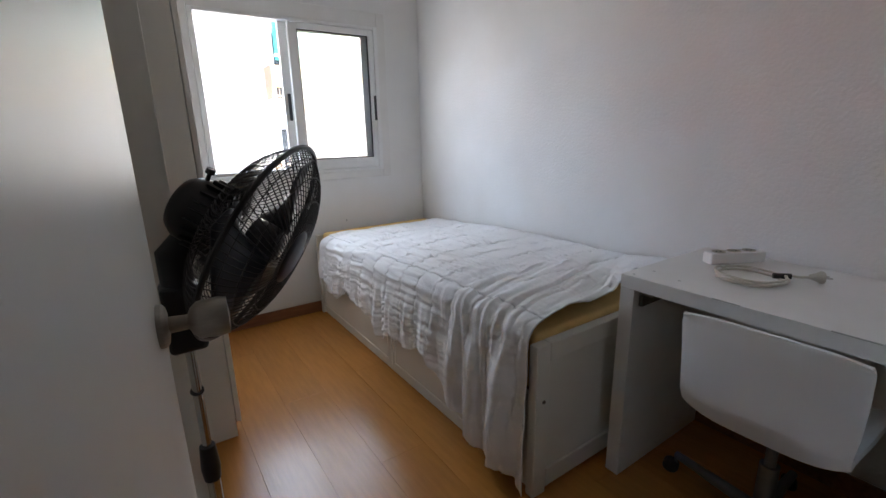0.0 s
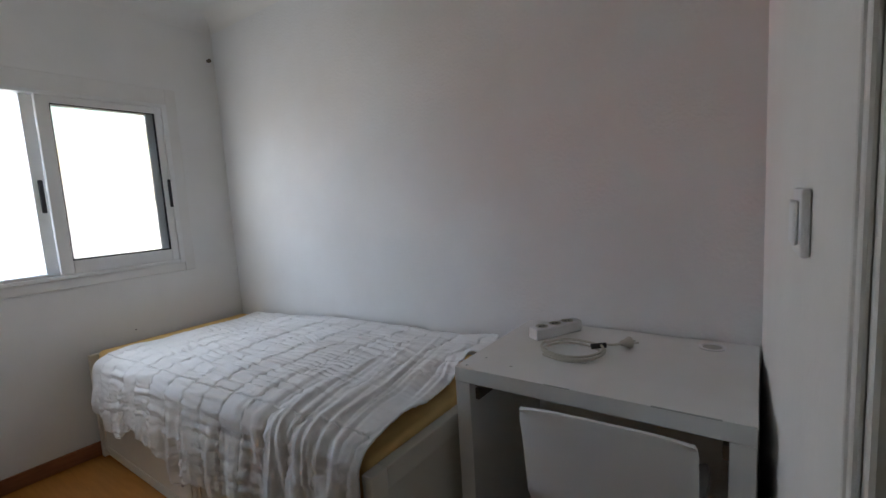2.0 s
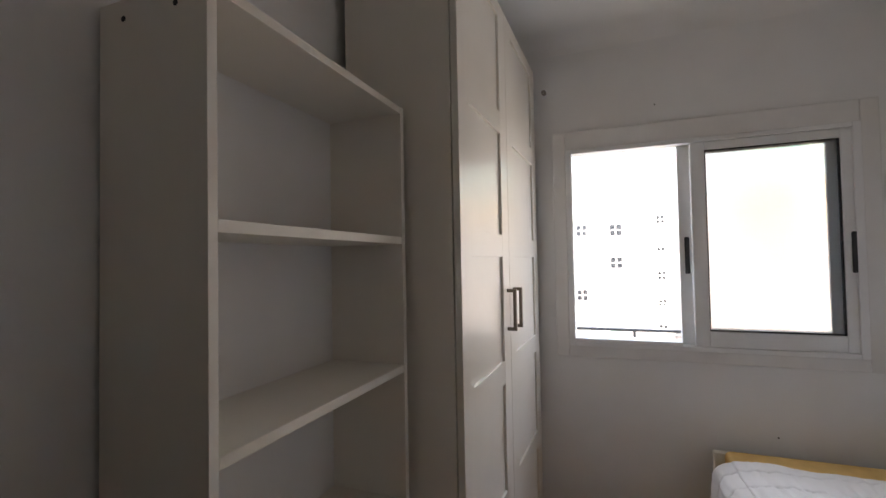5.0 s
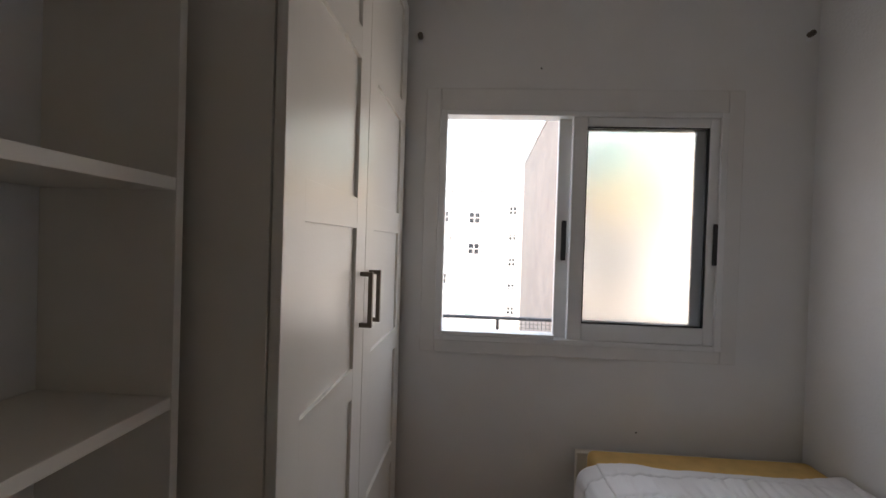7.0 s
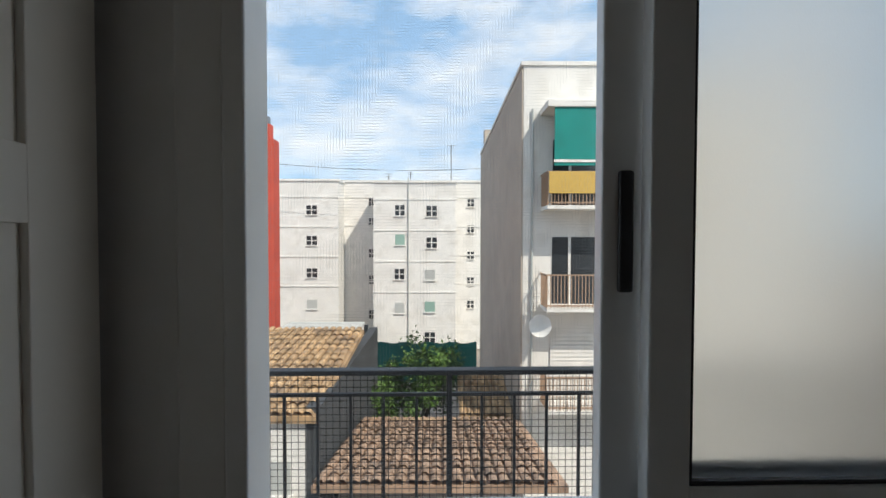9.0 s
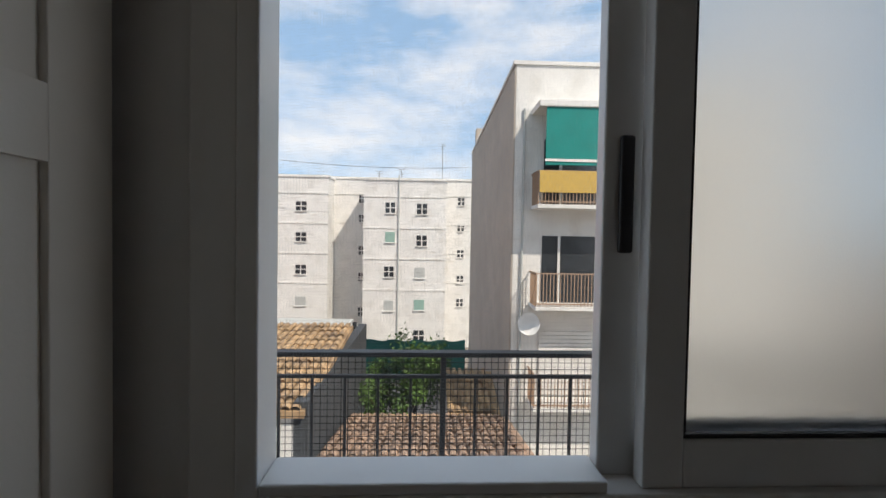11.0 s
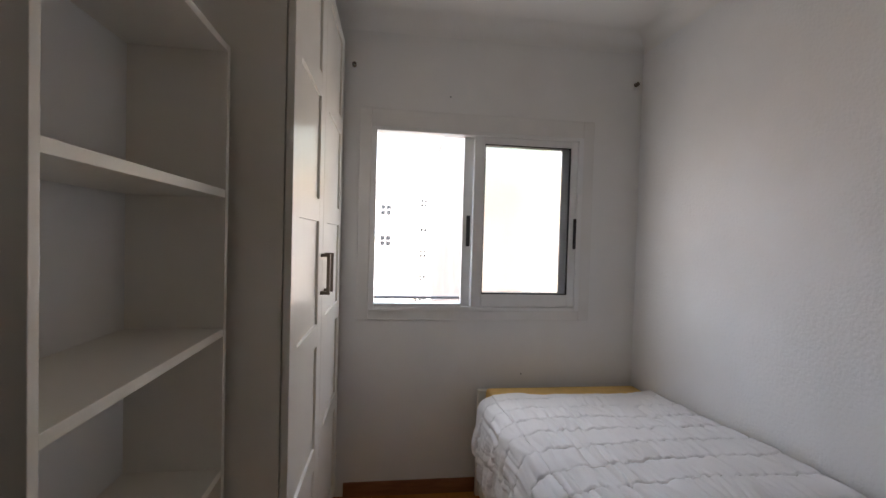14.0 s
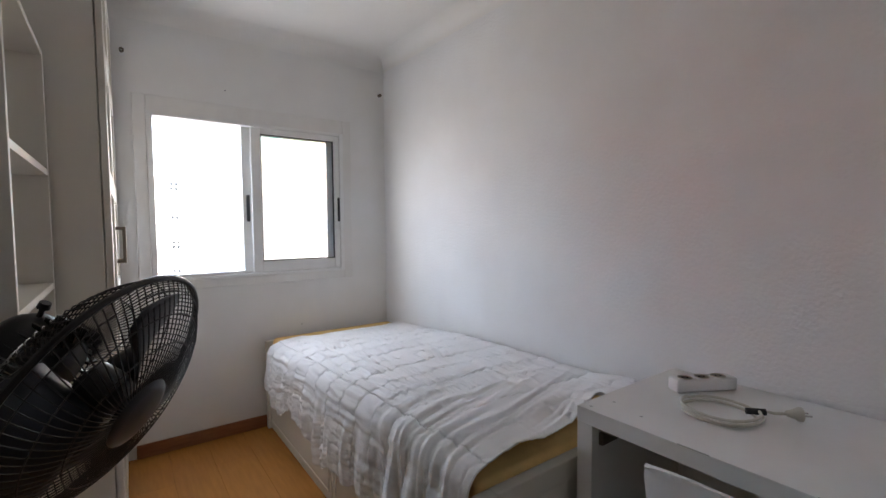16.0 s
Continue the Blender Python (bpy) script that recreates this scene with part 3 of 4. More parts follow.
def quilt():
    """Thin gathered cotton quilt over the mattress and down the open side of the bed."""
    nu, nv = 260, 330
    top_w = BX1 - (BX0 - 0.02)
    verts, faces, phases = [], [], []
    for j in range(nv + 1):
        v = j / nv
        for i in range(nu + 1):
            u = i / nu
            y0 = -0.215 - 0.03 * math.sin(u * 5)
            drop = 0.26 + 0.15 * v + 0.22 * max(0.0, v - 0.72) / 0.28 + 0.035 * math.sin(v * 17) + 0.02 * math.sin(v * 43 + 1) - 0.09 * max(0, 0.10 - v) / 0.10
            s = u * (top_w + drop)
            y_end = -2.052 if s > top_w * 0.68 else -2.052 + 0.10 * (top_w * 0.68 - s) / top_w
            y = y0 + v * (y_end - y0)
            near = max(0.0, min(1.0, (v - 0.60) / 0.30))
            # shirred seams run across the bed about every 14 cm and wander a little
            wob = 0.030 * math.sin(s * 118 + 3 * noise.noise((s * 9, y * 3, 1.1)))
            ph = y / -0.138 + 0.16 * noise.noise((s * 2.0, y * 1.1, 3)) + 0.30 * near * (s / top_w) ** 2 + wob
            fr = abs((ph % 1.0) - 0.5) * 2            # 1 on a seam
            row = math.floor(ph)
            mid = 1 - fr * fr
            hold = 1 - 0.75 * near * min(1.0, s / (0.55 * top_w))
            seam = -0.008 * max(0.0, (fr - 0.88) / 0.12) ** 1.3 * (0.35 + 0.65 * hold)
            puff = 0.0025 * mid * (0.5 + 0.5 * hold)
            # gathers cross each channel from seam to seam
            wx = s + 0.018 * noise.noise((s * 6, y * 7, row * 2.7)) + 0.020 * (ph - row - 0.5) * noise.noise((s * 5, row * 3.1, 0.4))
            amp = 0.35 + 1.1 * abs(noise.noise((s * 3.5, y * 2.2, 6.6 + row * 0.3)))
            g1 = 1 - abs(noise.noise((wx * 27 + 0.5 * y, y * 2.6, 1.7 + row * 0.16))) * 3.0
            g2 = 1 - abs(noise.noise((wx * 60 + 1.5 * y, y * 5.0, 5.1 + row * 0.3))) * 2.6
            gath = hold * min(1.0, 0.25 + v * 5) * amp * (0.0100 * max(-0.6, g1) + 0.0048 * max(-0.6, g2) * (0.4 + 0.6 * fr))
            # towards the foot the cloth falls in long slanting folds
            q = y * 1.0 + 0.34 * s * (1 - 0.4 * s)
            f1 = 1 - abs(noise.noise((q * 14, s * 1.6, 4.4))) * 2.8
            f2 = 1 - abs(noise.noise((q * 34, s * 2.8, 7.4))) * 2.6
            slant = (1 - hold) * (0.015 * max(-0.5, f1) + 0.009 * max(-0.5, f2))
            big = 0.010 * noise.noise((s * 3.5, y * 2.6, 8.8)) + 0.004 * noise.noise((s * 11, y * 9, 2.8))
            lump = seam + puff + gath + slant + big + 0.002
            if s < top_w - 0.05:
                x = BX1 - 0.004 - s
                z = max(0.576, 0.584 + lump) + 0.062 * v * (2 - v) * min(1.0, v * 4)
                crown = max(0, (s - (top_w - 0.20)) / 0.15)
                z -= 0.018 * crown ** 2
            else:
                a = min(1.0, (s - (top_w - 0.05)) / 0.10)
                th = a * math.pi / 2
                rest = max(0.0, s - (top_w + 0.05))
                grow = min(1, rest / 0.16)
                fold = 0.017 * math.sin(v * 74 + 3.4 * noise.noise((v * 7, 1, 1)) + 2 * rest) * grow * (0.5 + near)
                fold += 0.016 * noise.noise((v * 46, rest * 4, 2)) * min(1, rest / 0.10)
                r = 0.060
                x = BX0 + 0.040 - r * math.sin(th) - (lump * 0.8 + 0.004) * math.sin(th) - fold * 0.8 - 0.022 * grow - 0.006
                z = 0.563 - r * (1 - math.cos(th)) + lump * math.cos(th) - rest + 0.062 * v * (2 - v) * min(1.0, v * 4)
                x = min(x, BX0 - 0.008 - 0.016 * max(0, min(1, (v - 0.96) / 0.03))) if rest > 0 else x
                y += 0.014 * noise.noise((v * 26, rest * 8, 4)) * min(1, rest / 0.1)
                z += 0.012 * noise.noise((v * 60, 1, 6)) * grow
            z = max(z, 0.015)
            # the foot hem lifts and ruffles near the wall
            if v > 0.88 and s < top_w * 0.5:
                k = (v - 0.88) / 0.12
                z += k * (0.008 + 0.040 * abs(noise.noise((s * 10, 2 + y * 5, 7))))
                y += k * k * 0.05 * noise.noise((s * 5, 5, 1))
            verts.append((x, y, z))
            phases.append(ph)
    for j in range(nv):
        for i in range(nu):
            a = j * (nu + 1) + i
            faces.append((a, a + 1, a + nu + 2, a + nu + 1))
    me = bpy.data.meshes.new("quilt")
    me.from_pydata(verts, [], faces)
    for p in me.polygons:
        p.use_smooth = True
    me.materials.append(CLOTH)
    q = new("quilt", me)
    so = q.modifiers.new("thick", "SOLIDIFY")
    so.thickness, so.offset = 0.004, 1.0
    # stitched cords along the shirred seams, greyed to draw the seams' shadow lines
    for k in range(2, 14):
        line = []
        for i in range(4, nu - 3, 2):
            for j in range(1, nv - 4):
                p0, p1 = phases[j * (nu + 1) + i], phases[(j + 1) * (nu + 1) + i]
                if p0 <= k < p1:
                    t = (k - p0) / (p1 - p0)
                    a, b = Vector(verts[j * (nu + 1) + i]), Vector(verts[(j + 1) * (nu + 1) + i])
                    out = 0.0042
                    line.append(a.lerp(b, t) + (Vector((0, 0, out)) if a.z > 0.55 else Vector((-out, 0, 0))))
                    break
        if len(line) > 20:
            part("seam", tube(line, 0.0009, 5), SEAMSHADE, q, "stitched cord, greyed for the seam's shadow line", True)
    return tagged(q, "crumpled white gathered cotton quilt draped over the bed", "quilt")


quilt()


# ---- desk ----
def desk():
    x0, x1, y0, y1, h = 0.198, 0.742, -2.862, -2.118, 0.75
    d = thing("desk", "white laminate writing desk with chipped edges", "desk")
    part("top", box(x0, y0, h - 0.045, x1, y1, h, 0.002), DESKM, d)
    part("side_panel", box(x0 + 0.001, y1 - 0.05, 0.0, x1, y1 - 0.001, h - 0.0455, 0.0015), DESKM, d)
    part("side_panel", box(x0 + 0.001, y0 + 0.001, 0.0, x1, y0 + 0.05, h - 0.0455, 0.0015), DESKM, d)
    part("back_panel", box(x1 - 0.05, y0 + 0.05, 0.35, x1 - 0.034, y1 - 0.05, h - 0.0455), DESKM, d)
    part("drawer_runner", box(x0 + 0.03, y1 - 0.064, h - 0.105, x0 + 0.36, y1 - 0.0505, h - 0.07, 0.002), GUNM, d, "dark metal drawer runner")
    part("drawer_runner", box(x0 + 0.03, y0 + 0.0505, h - 0.105, x0 + 0.36, y0 + 0.064, h - 0.07, 0.002), GUNM, d, "dark metal drawer runner")
    part("runner_bracket", box(x0 + 0.03, y1 - 0.10, h - 0.0655, x0 + 0.05, y1 - 0.0505, h - 0.046, 0.002), GUNM, d)
    part("cable_grommet", lathe([(0.026, 0.0), (0.036, 0.0), (0.037, 0.003), (0.030, 0.005), (0.026, 0.002), (0.026, 0.0)], 28, pose(0.672, -2.745, h)), WPLAST, d, "white cable hole rim", True)
    part("cable_hole", lathe([(0.0, 0.0), (0.026, 0.0), (0.026, 0.0012), (0.0, 0.0012)], 24, pose(0.672, -2.745, h)), SHUT, d, "shaded cable hole")
    part("edge_chip", box(x0 - 0.0006, -2.80, h - 0.0022, x0 + 0.003, -2.66, h + 0.0004, 0.0004), SHUT, d, "worn strip of bare edge")
    part("edge_chip", box(x0 - 0.0006, -2.47, h - 0.0016, x0 + 0.002, -2.40, h + 0.0003, 0.0003), SHUT, d, "worn strip of bare edge")
    rnd = random.Random(5)
    for px, py in ((0.222, -2.148), (0.30, -2.17), (0.27, -2.27)):
        part("chip", lathe([(0.0, 0.0), (0.005, 0.0), (0.003, 0.0008), (0.0, 0.0008)], 7, pose(px, py, h, 0, 0, rnd.uniform(0, 90))), SHUT, d, "chipped spot")


desk()


# ---- desk chair ----
def chair():
    c = thing("desk_chair", "white plastic shell swivel chair on castors pushed under the desk", "chair", pose(0.305, -2.568, 0, 0, 0, 2))
    # shell: seat and back in one curved sheet; local x into the desk, y across
    prof = [(-0.232, 0.748), (-0.228, 0.70), (-0.214, 0.63), (-0.208, 0.56), (-0.200, 0.492), (-0.175, 0.438), (-0.115, 0.420), (0.0, 0.430), (0.10, 0.436), (0.17, 0.440), (0.20, 0.430), (0.212, 0.410)]
    widths = [0.190, 0.190, 0.190, 0.188, 0.184, 0.182, 0.178, 0.190, 0.196, 0.192, 0.186, 0.178]
    pts = []
    for i in range(len(prof) - 1):
        for k in range(4):
            t = k / 4
            pts.append((prof[i][0] * (1 - t) + prof[i + 1][0] * t, prof[i][1] * (1 - t) + prof[i + 1][1] * t, widths[i] * (1 - t) + widths[i + 1] * t))
    pts.append((*prof[-1], widths[-1]))
    verts, faces, nu = [], [], 24
    for i, (x, z, w) in enumerate(pts):
        back = max(0.0, min(1.0, (z - 0.44) / 0.12)) if x < -0.1 else 0.0
        for k in range(nu + 1):
            a = k / nu * 2 - 1
            corner = 1.0
            if i < 3:
                corner = 1 - (0.06, 0.025, 0.008)[i] * abs(a) ** 6
            e = abs(a) ** 4
            # the back wraps forward at its sides, the seat turns up
            dx = back * (0.010 * a * a + 0.008 * e) - (0.010 * e if i < 2 else 0)
            dz = (1 - back) * 0.032 * e - (0.012 * abs(a) ** 3 if i == 0 else 0) + back * 0.0
            verts.append((x + dx, a * w * corner, z + dz))
    for i in range(len(pts) - 1):
        for k in range(nu):
            b0 = i * (nu + 1) + k
            faces.append((b0, b0 + 1, b0 + nu + 2, b0 + nu + 1))
    me = bpy.data.meshes.new("shell")
    me.from_pydata(verts, [], faces)
    for p in me.polygons:
        p.use_smooth = True
    me.materials.append(WPLAST)
    s = new("shell", me)
    s.parent = c
    so = s.modifiers.new("thick", "SOLIDIFY")
    so.thickness, so.offset = 0.009, 0.0
    be = s.modifiers.new("round", "BEVEL")
    be.width, be.segments = 0.003, 2
    part("column", tube([(0.0, 0.0, 0.09), (0.0, 0.0, 0.27), (0.0, 0.0, 0.27), (0.0, 0.0, 0.405)], [0.025, 0.025, 0.015, 0.015], 16), GREYM, c, "grey gas column", True)
    part("seat_plate", box(-0.10, -0.08, 0.404, 0.10, 0.08, 0.418, 0.003), GREYM, c)
    for k in range(5):
        a = k * math.tau / 5 + radians(73)
        ca, sa = math.cos(a), math.sin(a)
        part("spoke", tube([(0.02 * ca, 0.02 * sa, 0.105), (0.15 * ca, 0.15 * sa, 0.09), (0.30 * ca, 0.30 * sa, 0.072)], [0.02, 0.017, 0.013], 10), GREYM, c, "", True)
        w = part("castor", tube([(0.30 * ca, 0.30 * sa, 0.072), (0.30 * ca, 0.30 * sa, 0.035)], 0.006, 8), GREYM, c)
        for sgn in (-1, 1):
            mm = Matrix.Translation((0.30 * ca, 0.30 * sa, 0.026)) @ Matrix.Rotation(a + 0.6, 4, "Z") @ Matrix.Translation((0.015, sgn * 0.008, 0)) @ Matrix.Rotation(math.pi / 2, 4, "X")
            part("wheel", lathe([(0.0, -0.008), (0.022, -0.008), (0.026, -0.004), (0.026, 0.004), (0.022, 0.008), (0.0, 0.008)], 18, mm), RUBBER, w, "dark castor wheel", True)


chair()


# ---- power strip with its cable, lying on the desk ----
ps = thing("power_strip", "white socket strip with coiled white cable on the desk", "power strip", pose(0.605, -2.277, 0.7505, 0, 0, -28.6))
part("housing", box(-0.10, -0.024, 0.0, 0.10, 0.024, 0.040, 0.006, 3), WPLAST, ps)
for k in range(3):
    so_ = part("socket", lathe([(0.0, 0.0), (0.017, 0.0), (0.019, 0.0015), (0.021, 0.0015), (0.021, 0.0), (0.0, 0.0)], 22, pose(-0.06 + k * 0.056, 0, 0.0401)), CABLE, ps, "round socket", True)
    for dx in (-0.008, 0.008):
        part("pin_hole", lathe([(0.0, 0.0), (0.0028, 0.0), (0.0028, 0.0008), (0.0, 0.0008)], 8, pose(-0.06 + k * 0.056 + dx, 0, 0.0403)), RUBBER, so_)
cpts = []
rnd = random.Random(2)
for i in range(90):
    a = 2.4 + i / 89 * math.tau * 2.482
    r = 0.088 + 0.007 * math.sin(a * 0.7) + i * 0.0001
    cpts.append((0.452 + 0.92 * r * math.cos(a), -2.385 + 1.0 * r * math.sin(a), 0.756 + 0.006 * (i // 33) + 0.0012 * math.sin(a * 3)))
mi = ps.matrix_world.inverted()
cb = part("cable", tube([mi @ Vector(p) for p in cpts], 0.0038, 8), CABLE, ps, "thin white coiled cable", True)
cord = [cpts[-1], (0.518, -2.468, 0.768), (0.53, -2.49, 0.766), (0.548, -2.512, 0.768)]
part("cable", tube([mi @ Vector(p) for p in cord], 0.0038, 8), CABLE, ps, "", True)
part("cable_tie", tube([mi @ Vector(p) for p in ((0.494, -2.435, 0.764), (0.520, -2.472, 0.766))], 0.0085, 10), RUBBER, ps, "black cable tie")
plug_m = mi @ look((0.568, -2.535, 0.769), (0.53, -2.49, 0.769))
pl = part("plug", lathe([(0.0, 0.0), (0.018, 0.0), (0.0185, 0.006), (0.012, 0.018), (0.007, 0.034), (0.0, 0.034)], 20, plug_m @ pose(0, 0, 0, 180)), CABLE, ps, "white round plug", True)
for dx in (-0.0095, 0.0095):
    part("pin", tube([plug_m @ Vector((dx, 0, 0)), plug_m @ Vector((dx, 0, 0.019))], 0.0024, 8), CHROME, pl, "chrome pin", True)


# ---- pedestal fan ----
def fan():
    C = Vector((-0.871, -2.032, 1.004))
    f = thing("pedestal_fan", "black pedestal fan with wire guard and chrome pole", "fan", pose(-1.022, -1.950, 0))
    inv = f.matrix_world.inverted()
    az, tilt = radians(-37), radians(28)
    ax = Vector((math.cos(az) * math.cos(tilt), math.sin(az) * math.cos(tilt), -math.sin(tilt)))
    q = Vector((0, 0, 1)).rotation_difference(ax).to_matrix().to_4x4()
    M = inv @ Matrix.Translation(C) @ q          # local z along the fan's axis

    R = 0.205
    part("guard_ring", tube([M @ Vector((R * math.cos(k * math.tau / 72), R * math.sin(k * math.tau / 72), 0)) for k in range(72)], 0.0052, 8, True), BLACKP, f, "thick black guard band", True)

    def guard(name, depth, hub_r, n, twist):
        zz = (lambda t: depth * (1 - t ** 2.6)) if depth > 0 else (lambda t: depth * (1 - t ** 3.2))
        hoops = (0.0, 0.42, 0.70, 0.90) if depth > 0 else (0.0, 0.5, 0.82)
        g = None
        for t in hoops:
            r = hub_r + (R - hub_r) * t
            h = part(name if g is None else "hoop", tube([M @ Vector((r * math.cos(k * math.tau / 60), r * math.sin(k * math.tau / 60), zz(t))) for k in range(60)], 0.0012, 5, True), WIREM, f if g is None else g, "black wire guard" if g is None else "")
            g = g or h
        pts = []
        for i in range(13):
            t = i / 12
            r = hub_r + (R - hub_r) * t
            w = twist * (1 - t) + (0.05 * math.sin(t * math.pi * 3) if depth < 0 else 0)
            pts.append((r * math.cos(w), r * math.sin(w), zz(t)))
        first = part("wire", tube(pts, 0.0011, 4), WIREM, g)
        first.matrix_basis = M
        for k in range(1, n):
            o = new("wire", first.data)
            o.parent = g
            o.matrix_basis = M @ Matrix.Rotation(k * math.tau / n, 4, "Z")
        return g

    guard("front_guard", 0.062, 0.055, 90, 0.30)
    guard("rear_guard", -0.075, 0.06, 90, 0.0)
    part("badge", lathe([(0.0, 0.070), (0.040, 0.069), (0.054, 0.065), (0.058, 0.060), (0.056, 0.056), (0.0, 0.056)], 32, M), GREYP, f, "round front badge", True)
    # blades
    hub = part("rotor_hub", lathe([(0.0, 0.035), (0.022, 0.034), (0.038, 0.026), (0.042, 0.0), (0.042, -0.025), (0.0, -0.025)], 28, M), BLACKP, f, "", True)
    for b in range(3):
        verts, faces = [], []
        nr, nw = 12, 10
        for i in range(nr + 1):
            t = i / nr
            r = 0.036 + 0.148 * t
            span = radians(44 + 44 * math.sin(min(1, t * 1.1) * math.pi * 0.62)) * (1 if t < 0.8 else 1 - 1.6 * (t - 0.8) ** 1.2)
            for k in range(nw + 1):
                s = k / nw - 0.5
                a = b * math.tau / 3 + radians(FAN_BLADE) + s * span + 0.25 * t
                z = -0.002 + s * 0.075 * (1 - 0.25 * t) + 0.012 * math.cos(s * math.pi)
                verts.append(M @ Vector((r * math.cos(a), r * math.sin(a), z)))
        for i in range(nr):
            for k in range(nw):
                a0 = i * (nw + 1) + k
                faces.append((a0, a0 + 1, a0 + nw + 2, a0 + nw + 1))
        me = bpy.data.meshes.new("blade")
        me.from_pydata(verts, [], faces)
        for p in me.polygons:
            p.use_smooth = True
        me.materials.append(GREYP)
        o = new("blade", me)
        o.parent = f
        o["label"] = "smoky dark plastic blade"
        so = o.modifiers.new("thick", "SOLIDIFY")
        so.thickness = 0.003
    # motor housing behind the guard
    motor = part("motor_housing", lathe([(0.0, -0.178), (0.034, -0.177), (0.054, -0.168), (0.064, -0.152), (0.067, -0.13), (0.064, -0.10), (0.058, -0.082), (0.048, -0.074), (0.0, -0.074)], 36, M), BLACKP, f, "", True)
    bm = bmesh.new()
    for k in range(22):
        a = k * math.tau / 22
        mm = M @ Matrix.Rotation(a, 4, "Z")
        nb = bmesh.new()
        add_box(nb, 0.055, -0.0022, -0.125, 0.074, 0.0022, -0.072)
        nb.transform(mm)
        tmp = bpy.data.meshes.new("rib")
        nb.to_mesh(tmp)
        nb.free()
        bm.from_mesh(tmp)
        bpy.data.meshes.remove(tmp)
    part("cooling_ribs", bm, BLACKP, motor)
    up = q.inverted().to_3x3() @ Vector((0, 0, 1))
    upd = Vector((up.x, up.y, 0)).normalized()
    k0 = Vector((0, 0, -0.14)) + upd * 0.062
    part("oscillation_knob", tube([M @ k0, M @ (k0 + upd * 0.018), M @ (k0 + upd * 0.018), M @ (k0 + upd * 0.028)], [0.004, 0.004, 0.009, 0.008], 12), BLACKP, motor, "", True)
    # neck, control box and pole
    back = C - ax * 0.135
    base_xy = Vector((-1.022, -1.950, 0))
    part("neck", tube([inv @ (back + Vector((0, 0, -0.03))), inv @ Vector((base_xy.x, base_xy.y, 0.985)), inv @ Vector((base_xy.x, base_xy.y, 0.90))], [0.034, 0.032, 0.030], 16), BLACKP, f, "", True)
    part("control_box", box(-0.035, -0.032, 0.79, 0.035, 0.032, 0.93, 0.010, 3), BLACKP, f, "")
    part("pole", tube([(0, 0, 0.55), (0, 0, 0.79)], 0.0095, 16), CHROME, f, "chrome inner pole", True)
    part("collar", tube([(0, 0, 0.47), (0, 0, 0.50), (0, 0, 0.555)], [0.017, 0.02, 0.016], 16), BLACKP, f, "black height collar", True)
    part("pole", tube([(0, 0, 0.03), (0, 0, 0.475)], 0.0125, 16), CHROME, f, "chrome outer pole", True)
    part("cable_tie", tube([(0.011 * math.cos(k), 0.011 * math.sin(k), 0.69 + 0.004 * math.sin(k)) for k in np.linspace(0, 6, 12)], 0.003, 6), RUBBER, f)
    for a in (45, 135):
        ca, sa = math.cos(radians(a)), math.sin(radians(a))
        part("foot_bar", tube([(-0.22 * ca, -0.22 * sa, 0.012), (0, 0, 0.026), (0.22 * ca, 0.22 * sa, 0.012)], 0.012, 10), BLACKP, f, "", True)


FAN_BLADE = 112
fan()


# ---- outside: balcony ----
bal = thing("balcony", "narrow balcony with black metal railing and wire net", "balcony", kind="structure")
part("slab", box(-2.6, 0.21, -0.35, 2.6, 1.10, -0.10, 0.01), RENDERW, bal)
part("top_rail", box(-2.6, 1.005, 0.878, 2.6, 1.055, 0.896, 0.004), RAILM, bal)
part("mid_rail", box(-2.6, 1.021, 0.798, 2.6, 1.039, 0.810, 0.002), RAILM, bal)
part("bottom_rail", box(-2.6, 1.021, 0.0, 2.6, 1.039, 0.012, 0.002), RAILM, bal)
for k in range(-16, 22):
    x = -0.379 + k * 0.118
    if k % 10 == 0:
        part("post", box(x - 0.010, 1.018, -0.10, x + 0.010, 1.042, 0.878, 0.002), RAILM, bal)
    else:
        part("baluster", box(x - 0.005, 1.025, 0.012, x + 0.005, 1.035, 0.798), RAILM, bal)
verts, faces = [], []
for k in range(200):
    x = -2.5 + k * 0.025
    b0 = len(verts)
    verts += [(x - 0.0013, 1.045, 0.0), (x + 0.0013, 1.045, 0.0), (x + 0.0013, 1.045, 0.87), (x - 0.0013, 1.045, 0.87)]
    faces.append((b0, b0 + 1, b0 + 2, b0 + 3))
for k in range(35):
    z = k * 0.025
    b0 = len(verts)
    verts += [(-2.5, 1.046, z - 0.0013), (2.5, 1.046, z - 0.0013), (2.5, 1.046, z + 0.0013), (-2.5, 1.046, z + 0.0013)]
    faces.append((b0, b0 + 1, b0 + 2, b0 + 3))
me = bpy.data.meshes.new("wire_net")
me.from_pydata(verts, [], faces)
me.materials.append(RAILM)
o = new("wire_net", me)
o.parent = bal
tagged(o, "black square wire net", kind="stuff")

# the own building's outer face around the window, and ground
bm = bmesh.new()
for a in ((-9.0, 0.0, -11.0, XL - T - 0.001, 0.2, 6.5), (XR + T + 0.001, 0.0, -11.0, 9.0, 0.2, 6.5), (XL - T, 0.0, ZC + 0.101, XR + T, 0.2, 6.5), (XL - T, 0.0, -11.0, XR + T, 0.2, -0.101)):
    add_box(bm, *a)
struct("wall_outer", bm, RENDERW, "rendered outer wall of the flat's building", "wall")
struct("ground", box(-900, -900, -11.2, 900, 900, -11.0), GROUNDM, "bare courtyard ground between the houses", "ground")

indoors = set(scene.objects)


